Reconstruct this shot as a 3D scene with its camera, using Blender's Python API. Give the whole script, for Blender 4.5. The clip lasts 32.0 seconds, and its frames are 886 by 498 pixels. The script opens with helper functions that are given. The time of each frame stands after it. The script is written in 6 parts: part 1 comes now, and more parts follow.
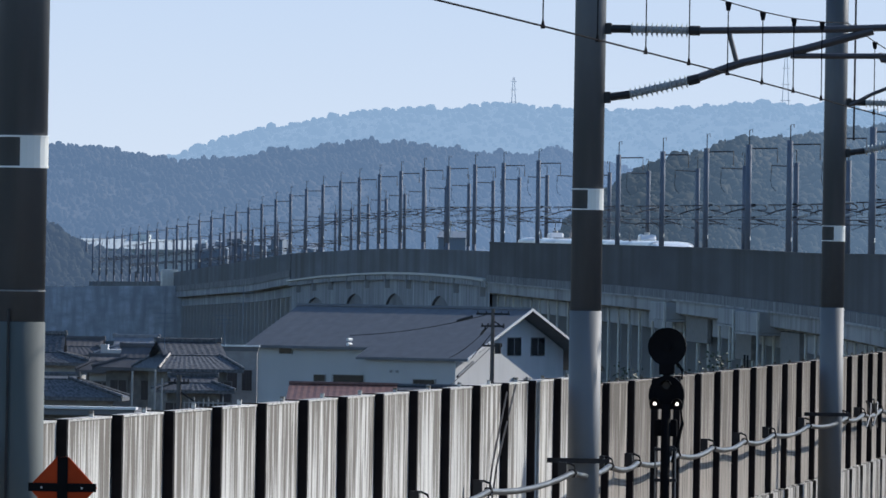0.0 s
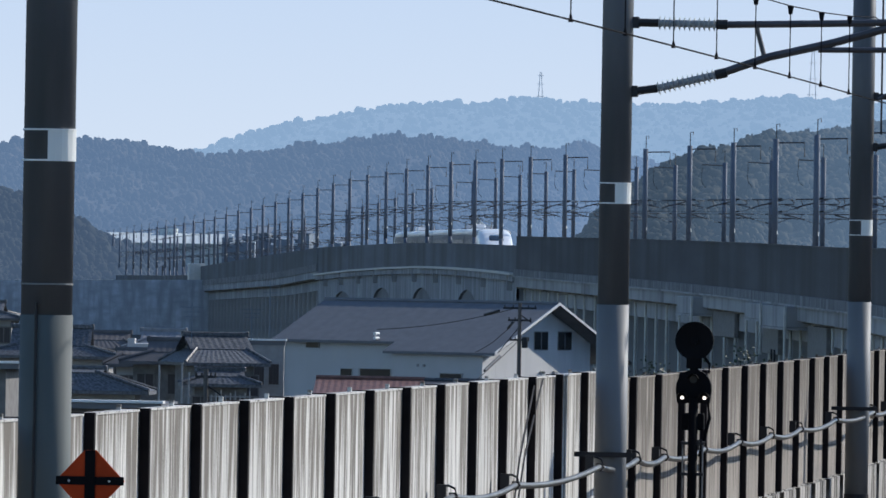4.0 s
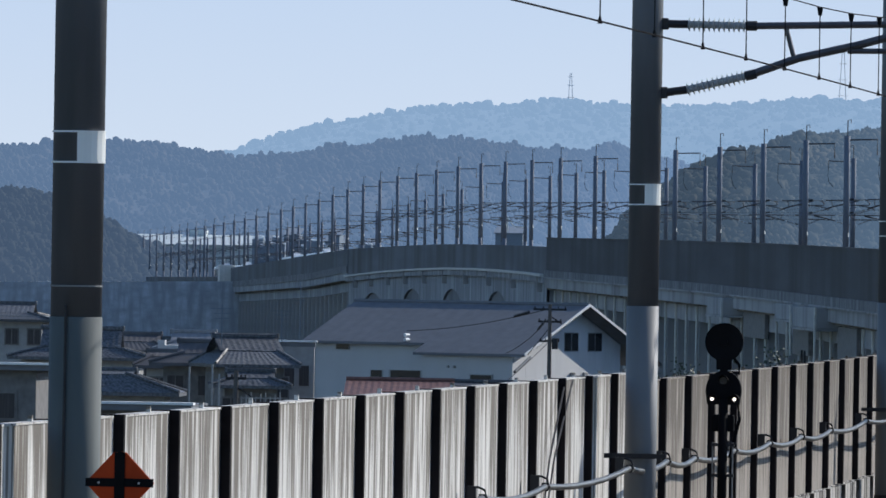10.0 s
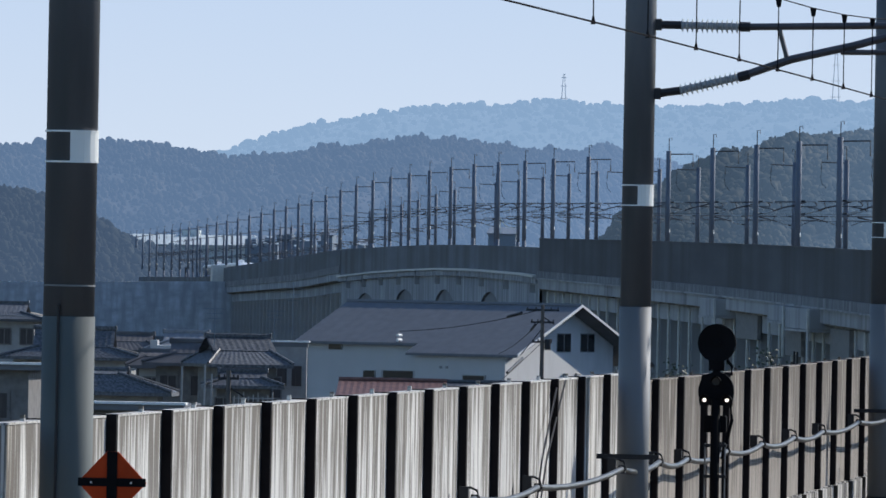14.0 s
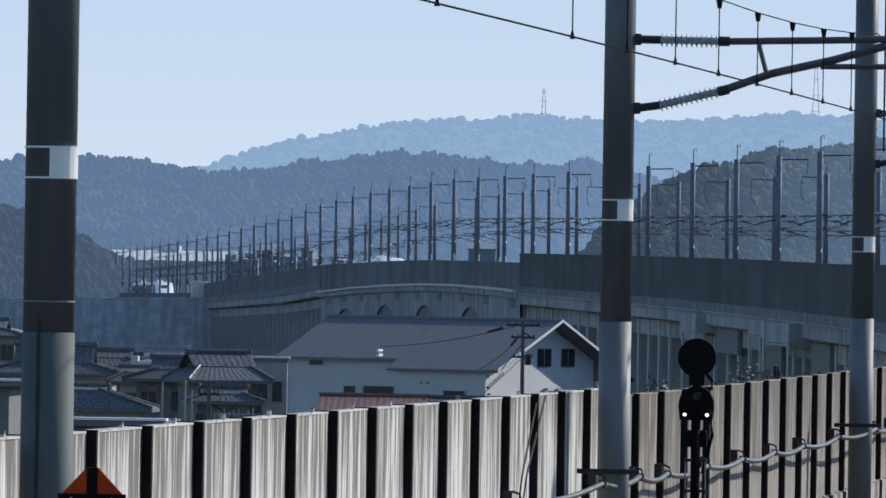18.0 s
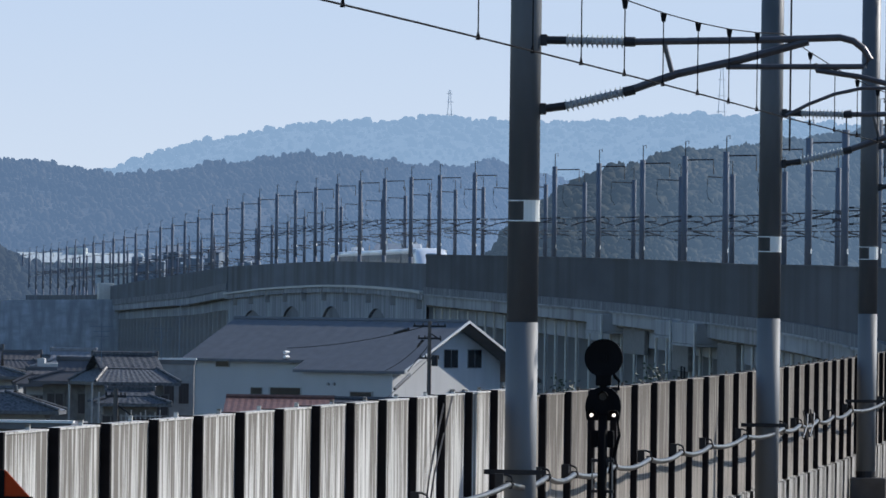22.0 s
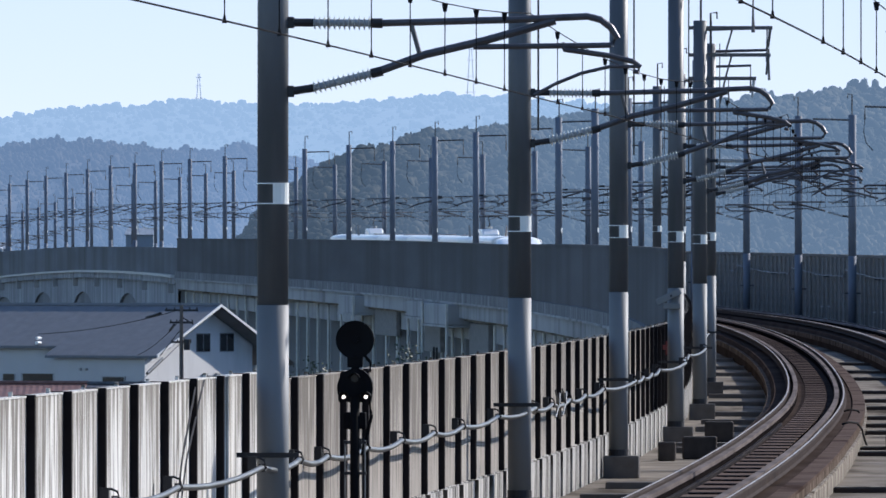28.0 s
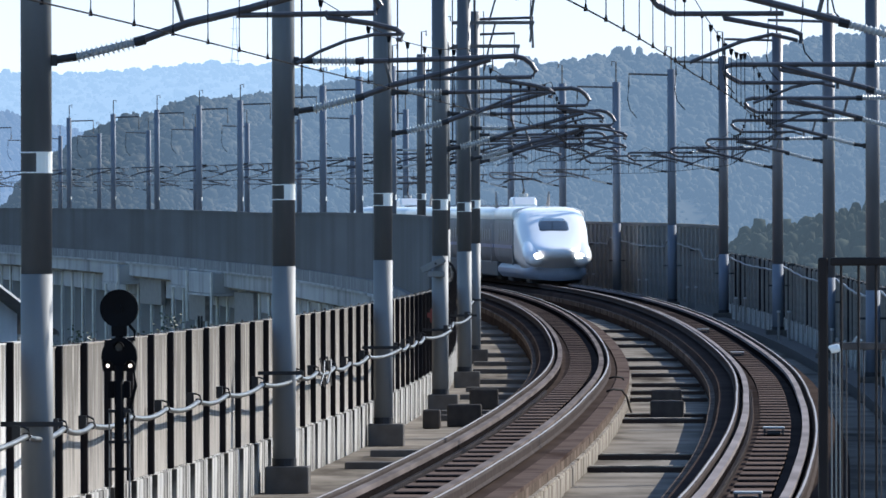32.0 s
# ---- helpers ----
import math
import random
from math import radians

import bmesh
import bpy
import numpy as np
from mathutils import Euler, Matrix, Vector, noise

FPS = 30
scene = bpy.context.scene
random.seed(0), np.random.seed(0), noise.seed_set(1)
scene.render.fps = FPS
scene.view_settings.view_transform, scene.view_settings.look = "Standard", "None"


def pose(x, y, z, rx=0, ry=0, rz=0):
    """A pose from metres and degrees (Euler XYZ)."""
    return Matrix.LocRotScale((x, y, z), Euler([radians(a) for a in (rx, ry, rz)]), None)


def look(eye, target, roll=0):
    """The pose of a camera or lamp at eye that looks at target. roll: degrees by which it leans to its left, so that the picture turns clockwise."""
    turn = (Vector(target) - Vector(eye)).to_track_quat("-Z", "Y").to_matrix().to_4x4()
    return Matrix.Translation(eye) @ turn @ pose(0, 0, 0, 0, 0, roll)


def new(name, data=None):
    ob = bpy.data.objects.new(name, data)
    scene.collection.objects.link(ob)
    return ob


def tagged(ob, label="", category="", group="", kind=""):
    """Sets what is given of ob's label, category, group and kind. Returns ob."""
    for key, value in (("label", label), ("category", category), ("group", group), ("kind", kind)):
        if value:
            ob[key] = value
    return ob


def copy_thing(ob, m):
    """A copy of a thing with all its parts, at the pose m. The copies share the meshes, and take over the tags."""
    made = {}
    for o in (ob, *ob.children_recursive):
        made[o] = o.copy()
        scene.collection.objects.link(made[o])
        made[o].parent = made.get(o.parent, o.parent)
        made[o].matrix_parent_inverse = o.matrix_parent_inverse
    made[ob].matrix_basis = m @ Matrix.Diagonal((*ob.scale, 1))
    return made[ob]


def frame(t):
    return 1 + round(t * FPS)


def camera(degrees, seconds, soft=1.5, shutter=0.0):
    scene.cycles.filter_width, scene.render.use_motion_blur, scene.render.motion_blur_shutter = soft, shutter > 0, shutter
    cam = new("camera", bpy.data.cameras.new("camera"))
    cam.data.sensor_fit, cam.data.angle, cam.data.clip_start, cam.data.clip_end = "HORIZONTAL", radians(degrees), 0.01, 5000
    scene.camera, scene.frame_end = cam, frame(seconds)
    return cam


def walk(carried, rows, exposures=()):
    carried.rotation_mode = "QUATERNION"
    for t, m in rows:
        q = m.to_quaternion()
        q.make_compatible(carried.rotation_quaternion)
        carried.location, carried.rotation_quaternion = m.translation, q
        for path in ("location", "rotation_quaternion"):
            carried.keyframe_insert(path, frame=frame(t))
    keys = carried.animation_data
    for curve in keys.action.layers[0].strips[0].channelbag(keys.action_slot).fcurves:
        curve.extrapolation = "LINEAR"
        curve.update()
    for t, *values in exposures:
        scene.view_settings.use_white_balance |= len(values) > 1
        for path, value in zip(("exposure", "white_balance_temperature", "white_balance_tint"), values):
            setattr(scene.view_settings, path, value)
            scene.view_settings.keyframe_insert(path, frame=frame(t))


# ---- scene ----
from collections import defaultdict

EYE = Vector((0.0, 0.0, 12.0))
# time, yaw, pitch, roll, sideways and upward place of the panning camera
PATH = [
    (0.0, 2.8499, 0.0996, -0.977, -0.006, 12.005),
    (0.5, 2.8893, 0.1218, -1.027, -0.010, 12.005),
    (1.0, 2.9884, 0.1158, -1.053, -0.010, 12.004),
    (1.5, 3.0036, 0.0908, -1.052, -0.012, 12.004),
    (2.0, 2.9217, 0.0790, -1.042, -0.008, 12.003),
    (2.5, 2.8664, 0.0838, -1.046, -0.008, 12.004),
    (3.0, 3.0019, 0.0826, -1.066, -0.010, 12.002),
    (3.5, 2.9982, 0.0661, -1.050, -0.014, 12.001),
    (4.0, 2.9894, 0.0670, -1.020, -0.012, 12.000),
    (4.5, 3.0483, 0.0804, -0.990, -0.008, 12.000),
    (6.5, 3.1126, 0.0638, -0.957, -0.009, 12.001),
    (7.0, 3.0674, 0.0792, -0.920, -0.007, 12.002),
    (7.5, 3.1236, 0.0729, -0.854, -0.005, 12.002),
    (8.0, 3.2363, 0.0630, -0.841, -0.009, 12.004),
    (8.5, 3.2596, 0.0640, -0.890, -0.007, 12.002),
    (9.0, 3.2214, 0.0530, -0.930, -0.008, 12.004),
    (9.5, 3.1668, 0.0538, -0.936, -0.009, 12.004),
    (10.0, 3.1465, 0.0710, -0.973, -0.006, 12.003),
    (10.5, 3.1462, 0.0738, -1.034, -0.007, 12.002),
    (11.0, 3.1501, 0.0703, -1.104, -0.006, 12.002),
    (11.5, 3.1736, 0.0619, -1.118, -0.008, 12.003),
    (12.0, 3.1558, 0.0589, -1.144, -0.004, 12.002),
    (12.5, 3.1541, 0.0528, -1.203, -0.005, 12.000),
    (13.0, 3.1485, 0.0687, -1.160, -0.007, 12.000),
    (13.5, 3.1470, 0.0716, -1.097, -0.005, 12.001),
    (14.0, 3.1090, 0.0745, -1.082, -0.006, 12.001),
    (14.5, 3.0740, 0.0903, -1.073, -0.001, 12.000),
    (16.5, 3.0547, 0.1071, -1.013, -0.001, 11.999),
    (17.0, 3.0320, 0.1119, -0.950, -0.002, 12.001),
    (17.5, 2.9945, 0.1422, -0.942, -0.002, 11.999),
    (18.0, 3.0071, 0.1559, -0.962, -0.000, 11.999),
    (18.5, 2.9822, 0.1439, -0.951, 0.001, 11.999),
    (19.0, 2.9276, 0.1151, -0.947, 0.001, 12.000),
    (19.5, 2.8296, 0.1305, -0.982, 0.002, 12.001),
    (20.0, 2.7600, 0.1706, -1.012, 0.001, 12.003),
    (20.5, 2.7146, 0.1764, -0.991, -0.000, 12.001),
    (21.0, 2.6862, 0.1741, -0.945, 0.001, 11.999),
    (21.5, 2.6163, 0.1615, -0.857, 0.002, 11.999),
    (22.0, 2.5208, 0.1693, -0.776, -0.001, 11.998),
    (22.5, 2.4672, 0.1665, -0.740, -0.000, 11.999),
    (23.0, 2.4159, 0.1489, -0.697, -0.004, 11.998),
    (23.5, 2.3421, 0.1215, -0.649, -0.000, 11.998),
    (24.0, 2.2414, 0.0904, -0.546, 0.004, 11.997),
    (24.5, 2.1663, 0.0874, -0.399, 0.006, 11.998),
    (26.5, 1.7100, 0.1057, -0.207, 0.015, 11.998),
    (27.0, 1.5353, 0.0965, -0.153, 0.015, 11.999),
    (27.5, 1.3852, 0.1117, -0.101, 0.018, 11.999),
    (28.0, 1.2301, 0.0864, -0.031, 0.015, 11.997),
    (28.5, 1.0456, 0.0428, 0.015, 0.014, 11.995),
    (29.0, 0.8443, -0.0139, -0.054, 0.017, 11.995),
    (29.5, 0.6445, -0.0388, -0.030, 0.018, 11.995),
    (30.0, 0.5024, -0.0342, -0.000, 0.015, 11.996),
    (30.5, 0.3583, -0.0288, 0.043, 0.018, 11.997),
    (31.0, 0.2209, -0.0257, 0.030, 0.021, 11.995),
    (31.5, 0.1017, -0.0433, 0.097, 0.026, 11.995),
    (32.0, 0.0088, -0.0796, 0.147, 0.028, 11.995),
]

cam = camera(4.6, 32.0, soft=1.6)
walk(cam, [(t, pose(ex, EYE.y, ez, 90 + p, r, y)) for t, y, p, r, ex, ez in PATH],
     exposures=[(0, 0.12, 6200, 10), (4, 0.11, 6200, 10), (9, 0.06, 6200, 10), (17, 0.08, 6200, 10), (21, 0.06, 6200, 10), (24, 0.09, 6200, 10), (27, 0.32, 6150, 13), (30, 0.66, 6180, 12), (32, 0.76, 6200, 9)])

# ---------------------------------------------------------------- light
SUN_AZ, SUN_EL = 50.0, 30.0      # degrees to the right of straight ahead, above the horizon
world = bpy.data.worlds.new("sky")
scene.world = world
world.use_nodes = True
wn = world.node_tree.nodes
sky = wn.new("ShaderNodeTexSky")
sky.sky_type, sky.sun_disc = "NISHITA", False
sky.sun_elevation, sky.sun_rotation = radians(SUN_EL), radians(SUN_AZ)
sky.air_density, sky.dust_density, sky.ozone_density = 1.0, 0.4, 4.0
wn["Background"].inputs["Strength"].default_value = 0.135
world.node_tree.links.new(sky.outputs[0], wn["Background"].inputs["Color"])
sun_data = bpy.data.lights.new("sun", "SUN")
sun_data.energy, sun_data.angle, sun_data.color = 4.0, radians(0.6), (1.0, 0.94, 0.85)
sun = new("sun", sun_data)
sa, se = radians(SUN_AZ), radians(SUN_EL)
sun.matrix_world = look((300, 200, 300), Vector((300, 200, 300)) - Vector((math.sin(sa) * math.cos(se), math.cos(sa) * math.cos(se), math.sin(se))))


# ---------------------------------------------------------------- materials
def material(name, colour, rough=0.8, metal=0.0, vary=0.15, scale=(3, 3, 3), dirt=None, dirt_scale=(1, 1, 1), dirt_cut=(0.5, 0.7),
             bump=0.0, bump_scale=40.0, random_tint=0.0, emit=None, emit_strength=0.0, coords="Object", spec=0.5):
    m = bpy.data.materials.new(name)
    m.use_nodes = True
    n, l = m.node_tree.nodes, m.node_tree.links
    b = n["Principled BSDF"]
    b.inputs["Roughness"].default_value, b.inputs["Metallic"].default_value = rough, metal
    b.inputs["Specular IOR Level"].default_value = spec
    tc = n.new("ShaderNodeTexCoord")
    mp = n.new("ShaderNodeMapping")
    mp.inputs["Scale"].default_value = scale
    l.new(tc.outputs[coords], mp.inputs[0])
    nz = n.new("ShaderNodeTexNoise")
    nz.inputs["Scale"].default_value, nz.inputs["Detail"].default_value = 1.0, 6.0
    l.new(mp.outputs[0], nz.inputs["Vector"])
    ramp = n.new("ShaderNodeMapRange")
    ramp.inputs[1].default_value, ramp.inputs[2].default_value = 0.3, 0.7
    ramp.inputs[3].default_value, ramp.inputs[4].default_value = 1 - vary, 1 + vary
    l.new(nz.outputs[0], ramp.inputs[0])
    hsv = n.new("ShaderNodeHueSaturation")
    hsv.inputs["Color"].default_value = (*colour, 1)
    l.new(ramp.outputs[0], hsv.inputs["Value"])
    out = hsv.outputs[0]
    if random_tint:
        oi = n.new("ShaderNodeObjectInfo")
        mr = n.new("ShaderNodeMapRange")
        mr.inputs[3].default_value, mr.inputs[4].default_value = 1 - random_tint, 1 + random_tint
        l.new(oi.outputs["Random"], mr.inputs[0])
        mul = n.new("ShaderNodeMath")
        mul.operation = "MULTIPLY"
        l.new(ramp.outputs[0], mul.inputs[0])
        l.new(mr.outputs[0], mul.inputs[1])
        l.new(mul.outputs[0], hsv.inputs["Value"])
    if dirt:
        mp2 = n.new("ShaderNodeMapping")
        mp2.inputs["Scale"].default_value = dirt_scale
        l.new(tc.outputs[coords], mp2.inputs[0])
        nz2 = n.new("ShaderNodeTexNoise")
        nz2.inputs["Scale"].default_value, nz2.inputs["Detail"].default_value = 1.0, 5.0
        l.new(mp2.outputs[0], nz2.inputs["Vector"])
        mr2 = n.new("ShaderNodeMapRange")
        mr2.inputs[1].default_value, mr2.inputs[2].default_value = dirt_cut
        l.new(nz2.outputs[0], mr2.inputs[0])
        mix = n.new("ShaderNodeMix")
        mix.data_type = "RGBA"
        l.new(mr2.outputs[0], mix.inputs[0])
        l.new(out, mix.inputs[6])
        mix.inputs[7].default_value = (*dirt, 1)
        out = mix.outputs[2]
    l.new(out, b.inputs["Base Color"])
    if bump:
        nb = n.new("ShaderNodeTexNoise")
        nb.inputs["Scale"].default_value, nb.inputs["Detail"].default_value = bump_scale, 4.0
        l.new(tc.outputs[coords], nb.inputs["Vector"])
        bp = n.new("ShaderNodeBump")
        bp.inputs["Strength"].default_value, bp.inputs["Distance"].default_value = bump, 0.02
        l.new(nb.outputs[0], bp.inputs["Height"])
        l.new(bp.outputs[0], b.inputs["Normal"])
    if emit:
        b.inputs["Emission Color"].default_value = (*emit, 1)
        b.inputs["Emission Strength"].default_value = emit_strength
    return m


def panel_material(name, clean, grime, shift):
    """Cast concrete panel: fine run-down streaks of grime that start at the top edge and fade downwards."""
    m = material(name, clean, 0.88, vary=0.10, scale=(3, 6, 2), bump=0.3, bump_scale=60, random_tint=0.10, coords="Generated")
    n, l = m.node_tree.nodes, m.node_tree.links
    tc = n["Texture Coordinate"]
    oi = n.new("ShaderNodeObjectInfo")
    add = n.new("ShaderNodeVectorMath")
    comb = n.new("ShaderNodeCombineXYZ")
    mul = n.new("ShaderNodeMath")
    mul.operation, mul.inputs[1].default_value = "MULTIPLY", 40.0
    l.new(oi.outputs["Random"], mul.inputs[0])
    l.new(mul.outputs[0], comb.inputs[1])
    l.new(tc.outputs["Generated"], add.inputs[0])
    l.new(comb.outputs[0], add.inputs[1])
    streaks = []
    for sc, det in (((1, 44, 1.5), 4.0), ((1, 13, 0.9), 4.0)):
        mp = n.new("ShaderNodeMapping")
        mp.inputs["Scale"].default_value = sc
        l.new(add.outputs[0], mp.inputs[0])
        nz = n.new("ShaderNodeTexNoise")
        nz.inputs["Scale"].default_value, nz.inputs["Detail"].default_value = 1.0, det
        l.new(mp.outputs[0], nz.inputs["Vector"])
        streaks.append(nz)
    mean = n.new("ShaderNodeMath")
    mean.operation = "ADD"
    l.new(streaks[0].outputs[0], mean.inputs[0])
    l.new(streaks[1].outputs[0], mean.inputs[1])
    sep = n.new("ShaderNodeSeparateXYZ")
    l.new(tc.outputs["Generated"], sep.inputs[0])
    top = n.new("ShaderNodeMath")
    top.operation, top.inputs[1].default_value, top.inputs[2].default_value = "MULTIPLY_ADD", 0.28, shift - 0.14
    l.new(sep.outputs["Z"], top.inputs[0])
    tot = n.new("ShaderNodeMath")
    l.new(mean.outputs[0], tot.inputs[0])
    l.new(top.outputs[0], tot.inputs[1])
    mr = n.new("ShaderNodeMapRange")
    mr.inputs[1].default_value, mr.inputs[2].default_value = 0.93, 1.14
    l.new(tot.outputs[0], mr.inputs[0])
    mix = n.new("ShaderNodeMix")
    mix.data_type = "RGBA"
    l.new(mr.outputs[0], mix.inputs[0])
    l.new(n["Hue/Saturation/Value"].outputs[0], mix.inputs[6])
    mix.inputs[7].default_value = (*grime, 1)
    l.new(mix.outputs[2], n["Principled BSDF"].inputs["Base Color"])
    return m


M = {}
M["panel"] = panel_material("noise_panel_concrete", (0.62, 0.60, 0.56), (0.15, 0.132, 0.11), 0.0)
M["panel_brown"] = panel_material("noise_panel_concrete_brown", (0.305, 0.27, 0.23), (0.095, 0.078, 0.06), 0.03)
M["kerb"] = material("kerb_concrete", (0.49, 0.47, 0.435), 0.9, vary=0.25, scale=(1, 2, 0.4), dirt=(0.07, 0.064, 0.056), dirt_scale=(3, 3.5, 0.3), dirt_cut=(0.46, 0.57), bump=0.3, spec=0.06)
M["post"] = material("dark_steel_post", (0.02, 0.017, 0.018), 0.8, 0.0, vary=0.3, spec=0.06)
M["deck"] = material("deck_concrete", (0.215, 0.19, 0.16), 0.9, vary=0.35, scale=(0.5, 0.3, 0.5), dirt=(0.04, 0.033, 0.027), dirt_scale=(0.6, 0.1, 0.6), dirt_cut=(0.5, 0.75), bump=0.3, bump_scale=8, spec=0.0)
M["slab"] = material("track_slab_concrete", (0.12, 0.09, 0.077), 0.9, vary=0.2, scale=(0.7, 0.7, 0.7), dirt=(0.05, 0.035, 0.03), dirt_scale=(0.8, 0.3, 0.8), bump=0.2, random_tint=0.15, spec=0.0)
M["bed"] = material("track_bed_concrete", (0.058, 0.044, 0.038), 0.95, vary=0.25, scale=(0.5, 0.2, 0.5), spec=0.0)
M["bedside"] = material("track_bed_side", (0.31, 0.28, 0.24), 0.9, vary=0.3, scale=(3, 1.5, 2), random_tint=0.12, dirt=(0.085, 0.07, 0.058), dirt_scale=(2, 1.2, 0.5), dirt_cut=(0.42, 0.66), spec=0.0)
M["bedside_brown"] = material("stained_trough_side", (0.15, 0.118, 0.096), 0.9, vary=0.3, scale=(3, 1.5, 2), dirt=(0.07, 0.055, 0.046), dirt_scale=(2, 1.0, 0.5), dirt_cut=(0.42, 0.66), spec=0.0)
M["rail_top"] = material("polished_rail", (0.36, 0.33, 0.31), 0.55, 0.0, vary=0.08, spec=0.15)
M["rail_side"] = material("rail_head_side", (0.095, 0.082, 0.077), 0.7, 0.0, vary=0.25, scale=(3, 0.3, 3), spec=0.0)
M["rail"] = material("rusty_rail_web", (0.055, 0.044, 0.04), 0.8, 0.2, vary=0.2, spec=0.0)
M["guard"] = material("guard_rail_steel", (0.24, 0.215, 0.21), 0.75, 0.0, vary=0.25, scale=(2, 0.2, 2), spec=0.0)
M["guard_dark"] = material("rusty_guard_rail_steel", (0.15, 0.128, 0.12), 0.75, 0.0, vary=0.35, scale=(2, 0.2, 2), spec=0.0)
# near-black for slab and guard sides: their shade is put into the colour
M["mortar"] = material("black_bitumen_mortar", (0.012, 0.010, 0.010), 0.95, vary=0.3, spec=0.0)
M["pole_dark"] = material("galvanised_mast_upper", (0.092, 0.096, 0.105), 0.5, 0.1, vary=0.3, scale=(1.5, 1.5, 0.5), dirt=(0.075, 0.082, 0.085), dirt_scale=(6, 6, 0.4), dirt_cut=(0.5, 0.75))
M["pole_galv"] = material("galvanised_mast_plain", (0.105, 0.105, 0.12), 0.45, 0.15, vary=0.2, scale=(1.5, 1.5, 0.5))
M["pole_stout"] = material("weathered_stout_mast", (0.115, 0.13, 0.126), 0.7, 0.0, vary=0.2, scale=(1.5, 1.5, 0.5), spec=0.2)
# paler and bluer than the inner near masts: haze put into the base colour
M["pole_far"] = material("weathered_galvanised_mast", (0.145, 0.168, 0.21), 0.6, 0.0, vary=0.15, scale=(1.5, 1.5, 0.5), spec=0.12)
M["pole_light"] = material("mast_lower_grey_coat", (0.165, 0.172, 0.176), 0.6, 0.0, vary=0.12, scale=(1.5, 1.5, 0.4), dirt=(0.165, 0.17, 0.18), dirt_scale=(5, 5, 0.3))
M["white_band"] = material("white_reflective_band", (0.78, 0.79, 0.76), 0.45, vary=0.05)
M["tube"] = material("bracket_tube_steel", (0.10, 0.095, 0.10), 0.45, 0.6, vary=0.2, scale=(5, 5, 5))
M["porcelain"] = material("grey_porcelain", (0.40, 0.41, 0.41), 0.3, vary=0.06)
M["iron"] = material("dark_cast_iron", (0.03, 0.03, 0.033), 0.6, 0.4, vary=0.2)
M["wire"] = material("copper_wire_weathered", (0.014, 0.014, 0.016), 0.9, 0.0, vary=0.1, spec=0.03)
M["box_dark"] = material("sooty_box_concrete", (0.065, 0.056, 0.05), 0.9, vary=0.25, dirt=(0.045, 0.04, 0.037), dirt_scale=(3, 3, 0.6), spec=0.06)
M["cable"] = material("grey_cable_sheath", (0.055, 0.054, 0.053), 0.42, vary=0.2, scale=(3, 3, 3), dirt=(0.12, 0.12, 0.11), dirt_scale=(2, 2, 2))
M["block"] = material("footing_concrete", (0.12, 0.108, 0.098), 0.9, vary=0.18, dirt=(0.12, 0.115, 0.11), dirt_scale=(3, 3, 0.6), bump=0.3, random_tint=0.15, spec=0.06)
# paler and bluer than the near tall wall: haze put into the colour
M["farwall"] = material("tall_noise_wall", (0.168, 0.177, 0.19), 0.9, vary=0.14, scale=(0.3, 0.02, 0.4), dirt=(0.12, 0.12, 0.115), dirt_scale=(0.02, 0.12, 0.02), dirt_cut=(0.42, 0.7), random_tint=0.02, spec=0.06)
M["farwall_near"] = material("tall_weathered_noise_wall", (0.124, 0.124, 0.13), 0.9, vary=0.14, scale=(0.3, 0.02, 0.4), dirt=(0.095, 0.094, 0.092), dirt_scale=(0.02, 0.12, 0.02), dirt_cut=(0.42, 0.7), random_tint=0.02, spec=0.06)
M["wall_right"] = material("right_noise_wall", (0.115, 0.107, 0.10), 0.9, vary=0.2, scale=(0.5, 0.3, 0.4), dirt=(0.09, 0.086, 0.082), dirt_scale=(0.5, 0.8, 0.1), dirt_cut=(0.45, 0.7))
M["rib"] = material("grey_steel_rib", (0.23, 0.215, 0.20), 0.8, 0.0, vary=0.15)
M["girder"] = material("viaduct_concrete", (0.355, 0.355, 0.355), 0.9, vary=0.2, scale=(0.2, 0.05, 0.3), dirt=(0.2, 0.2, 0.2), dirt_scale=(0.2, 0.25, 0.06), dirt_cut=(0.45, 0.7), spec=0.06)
# stained concrete whose slight blue tint puts the haze into the colour
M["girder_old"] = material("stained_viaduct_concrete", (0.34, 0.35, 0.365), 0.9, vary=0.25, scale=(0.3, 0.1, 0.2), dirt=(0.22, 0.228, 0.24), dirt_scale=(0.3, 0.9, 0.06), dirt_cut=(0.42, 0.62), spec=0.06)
# darker concrete for the bridge recesses: their shade is put into the colour
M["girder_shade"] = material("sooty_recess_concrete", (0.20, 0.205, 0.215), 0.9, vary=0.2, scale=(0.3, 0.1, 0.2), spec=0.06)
M["beam"] = material("rain_streaked_edge_beam", (0.25, 0.252, 0.256), 0.9, vary=0.25, scale=(0.3, 0.35, 0.4), dirt=(0.14, 0.144, 0.152), dirt_scale=(0.5, 1.9, 0.2), dirt_cut=(0.42, 0.6), spec=0.06)
M["ledge"] = material("pale_ledge_concrete", (0.55, 0.54, 0.50), 0.8, vary=0.1)
M["ground"] = material("town_ground", (0.10, 0.10, 0.09), 0.95, vary=0.3, scale=(0.05, 0.05, 0.05), dirt=(0.06, 0.07, 0.04), dirt_scale=(0.01, 0.01, 0.01), spec=0.06)
M["white_wall"] = material("white_render_wall", (0.46, 0.46, 0.46), 0.8, vary=0.06, scale=(0.6, 0.6, 0.3), dirt=(0.48, 0.48, 0.46), dirt_scale=(1, 1, 0.2), dirt_cut=(0.5, 0.8))
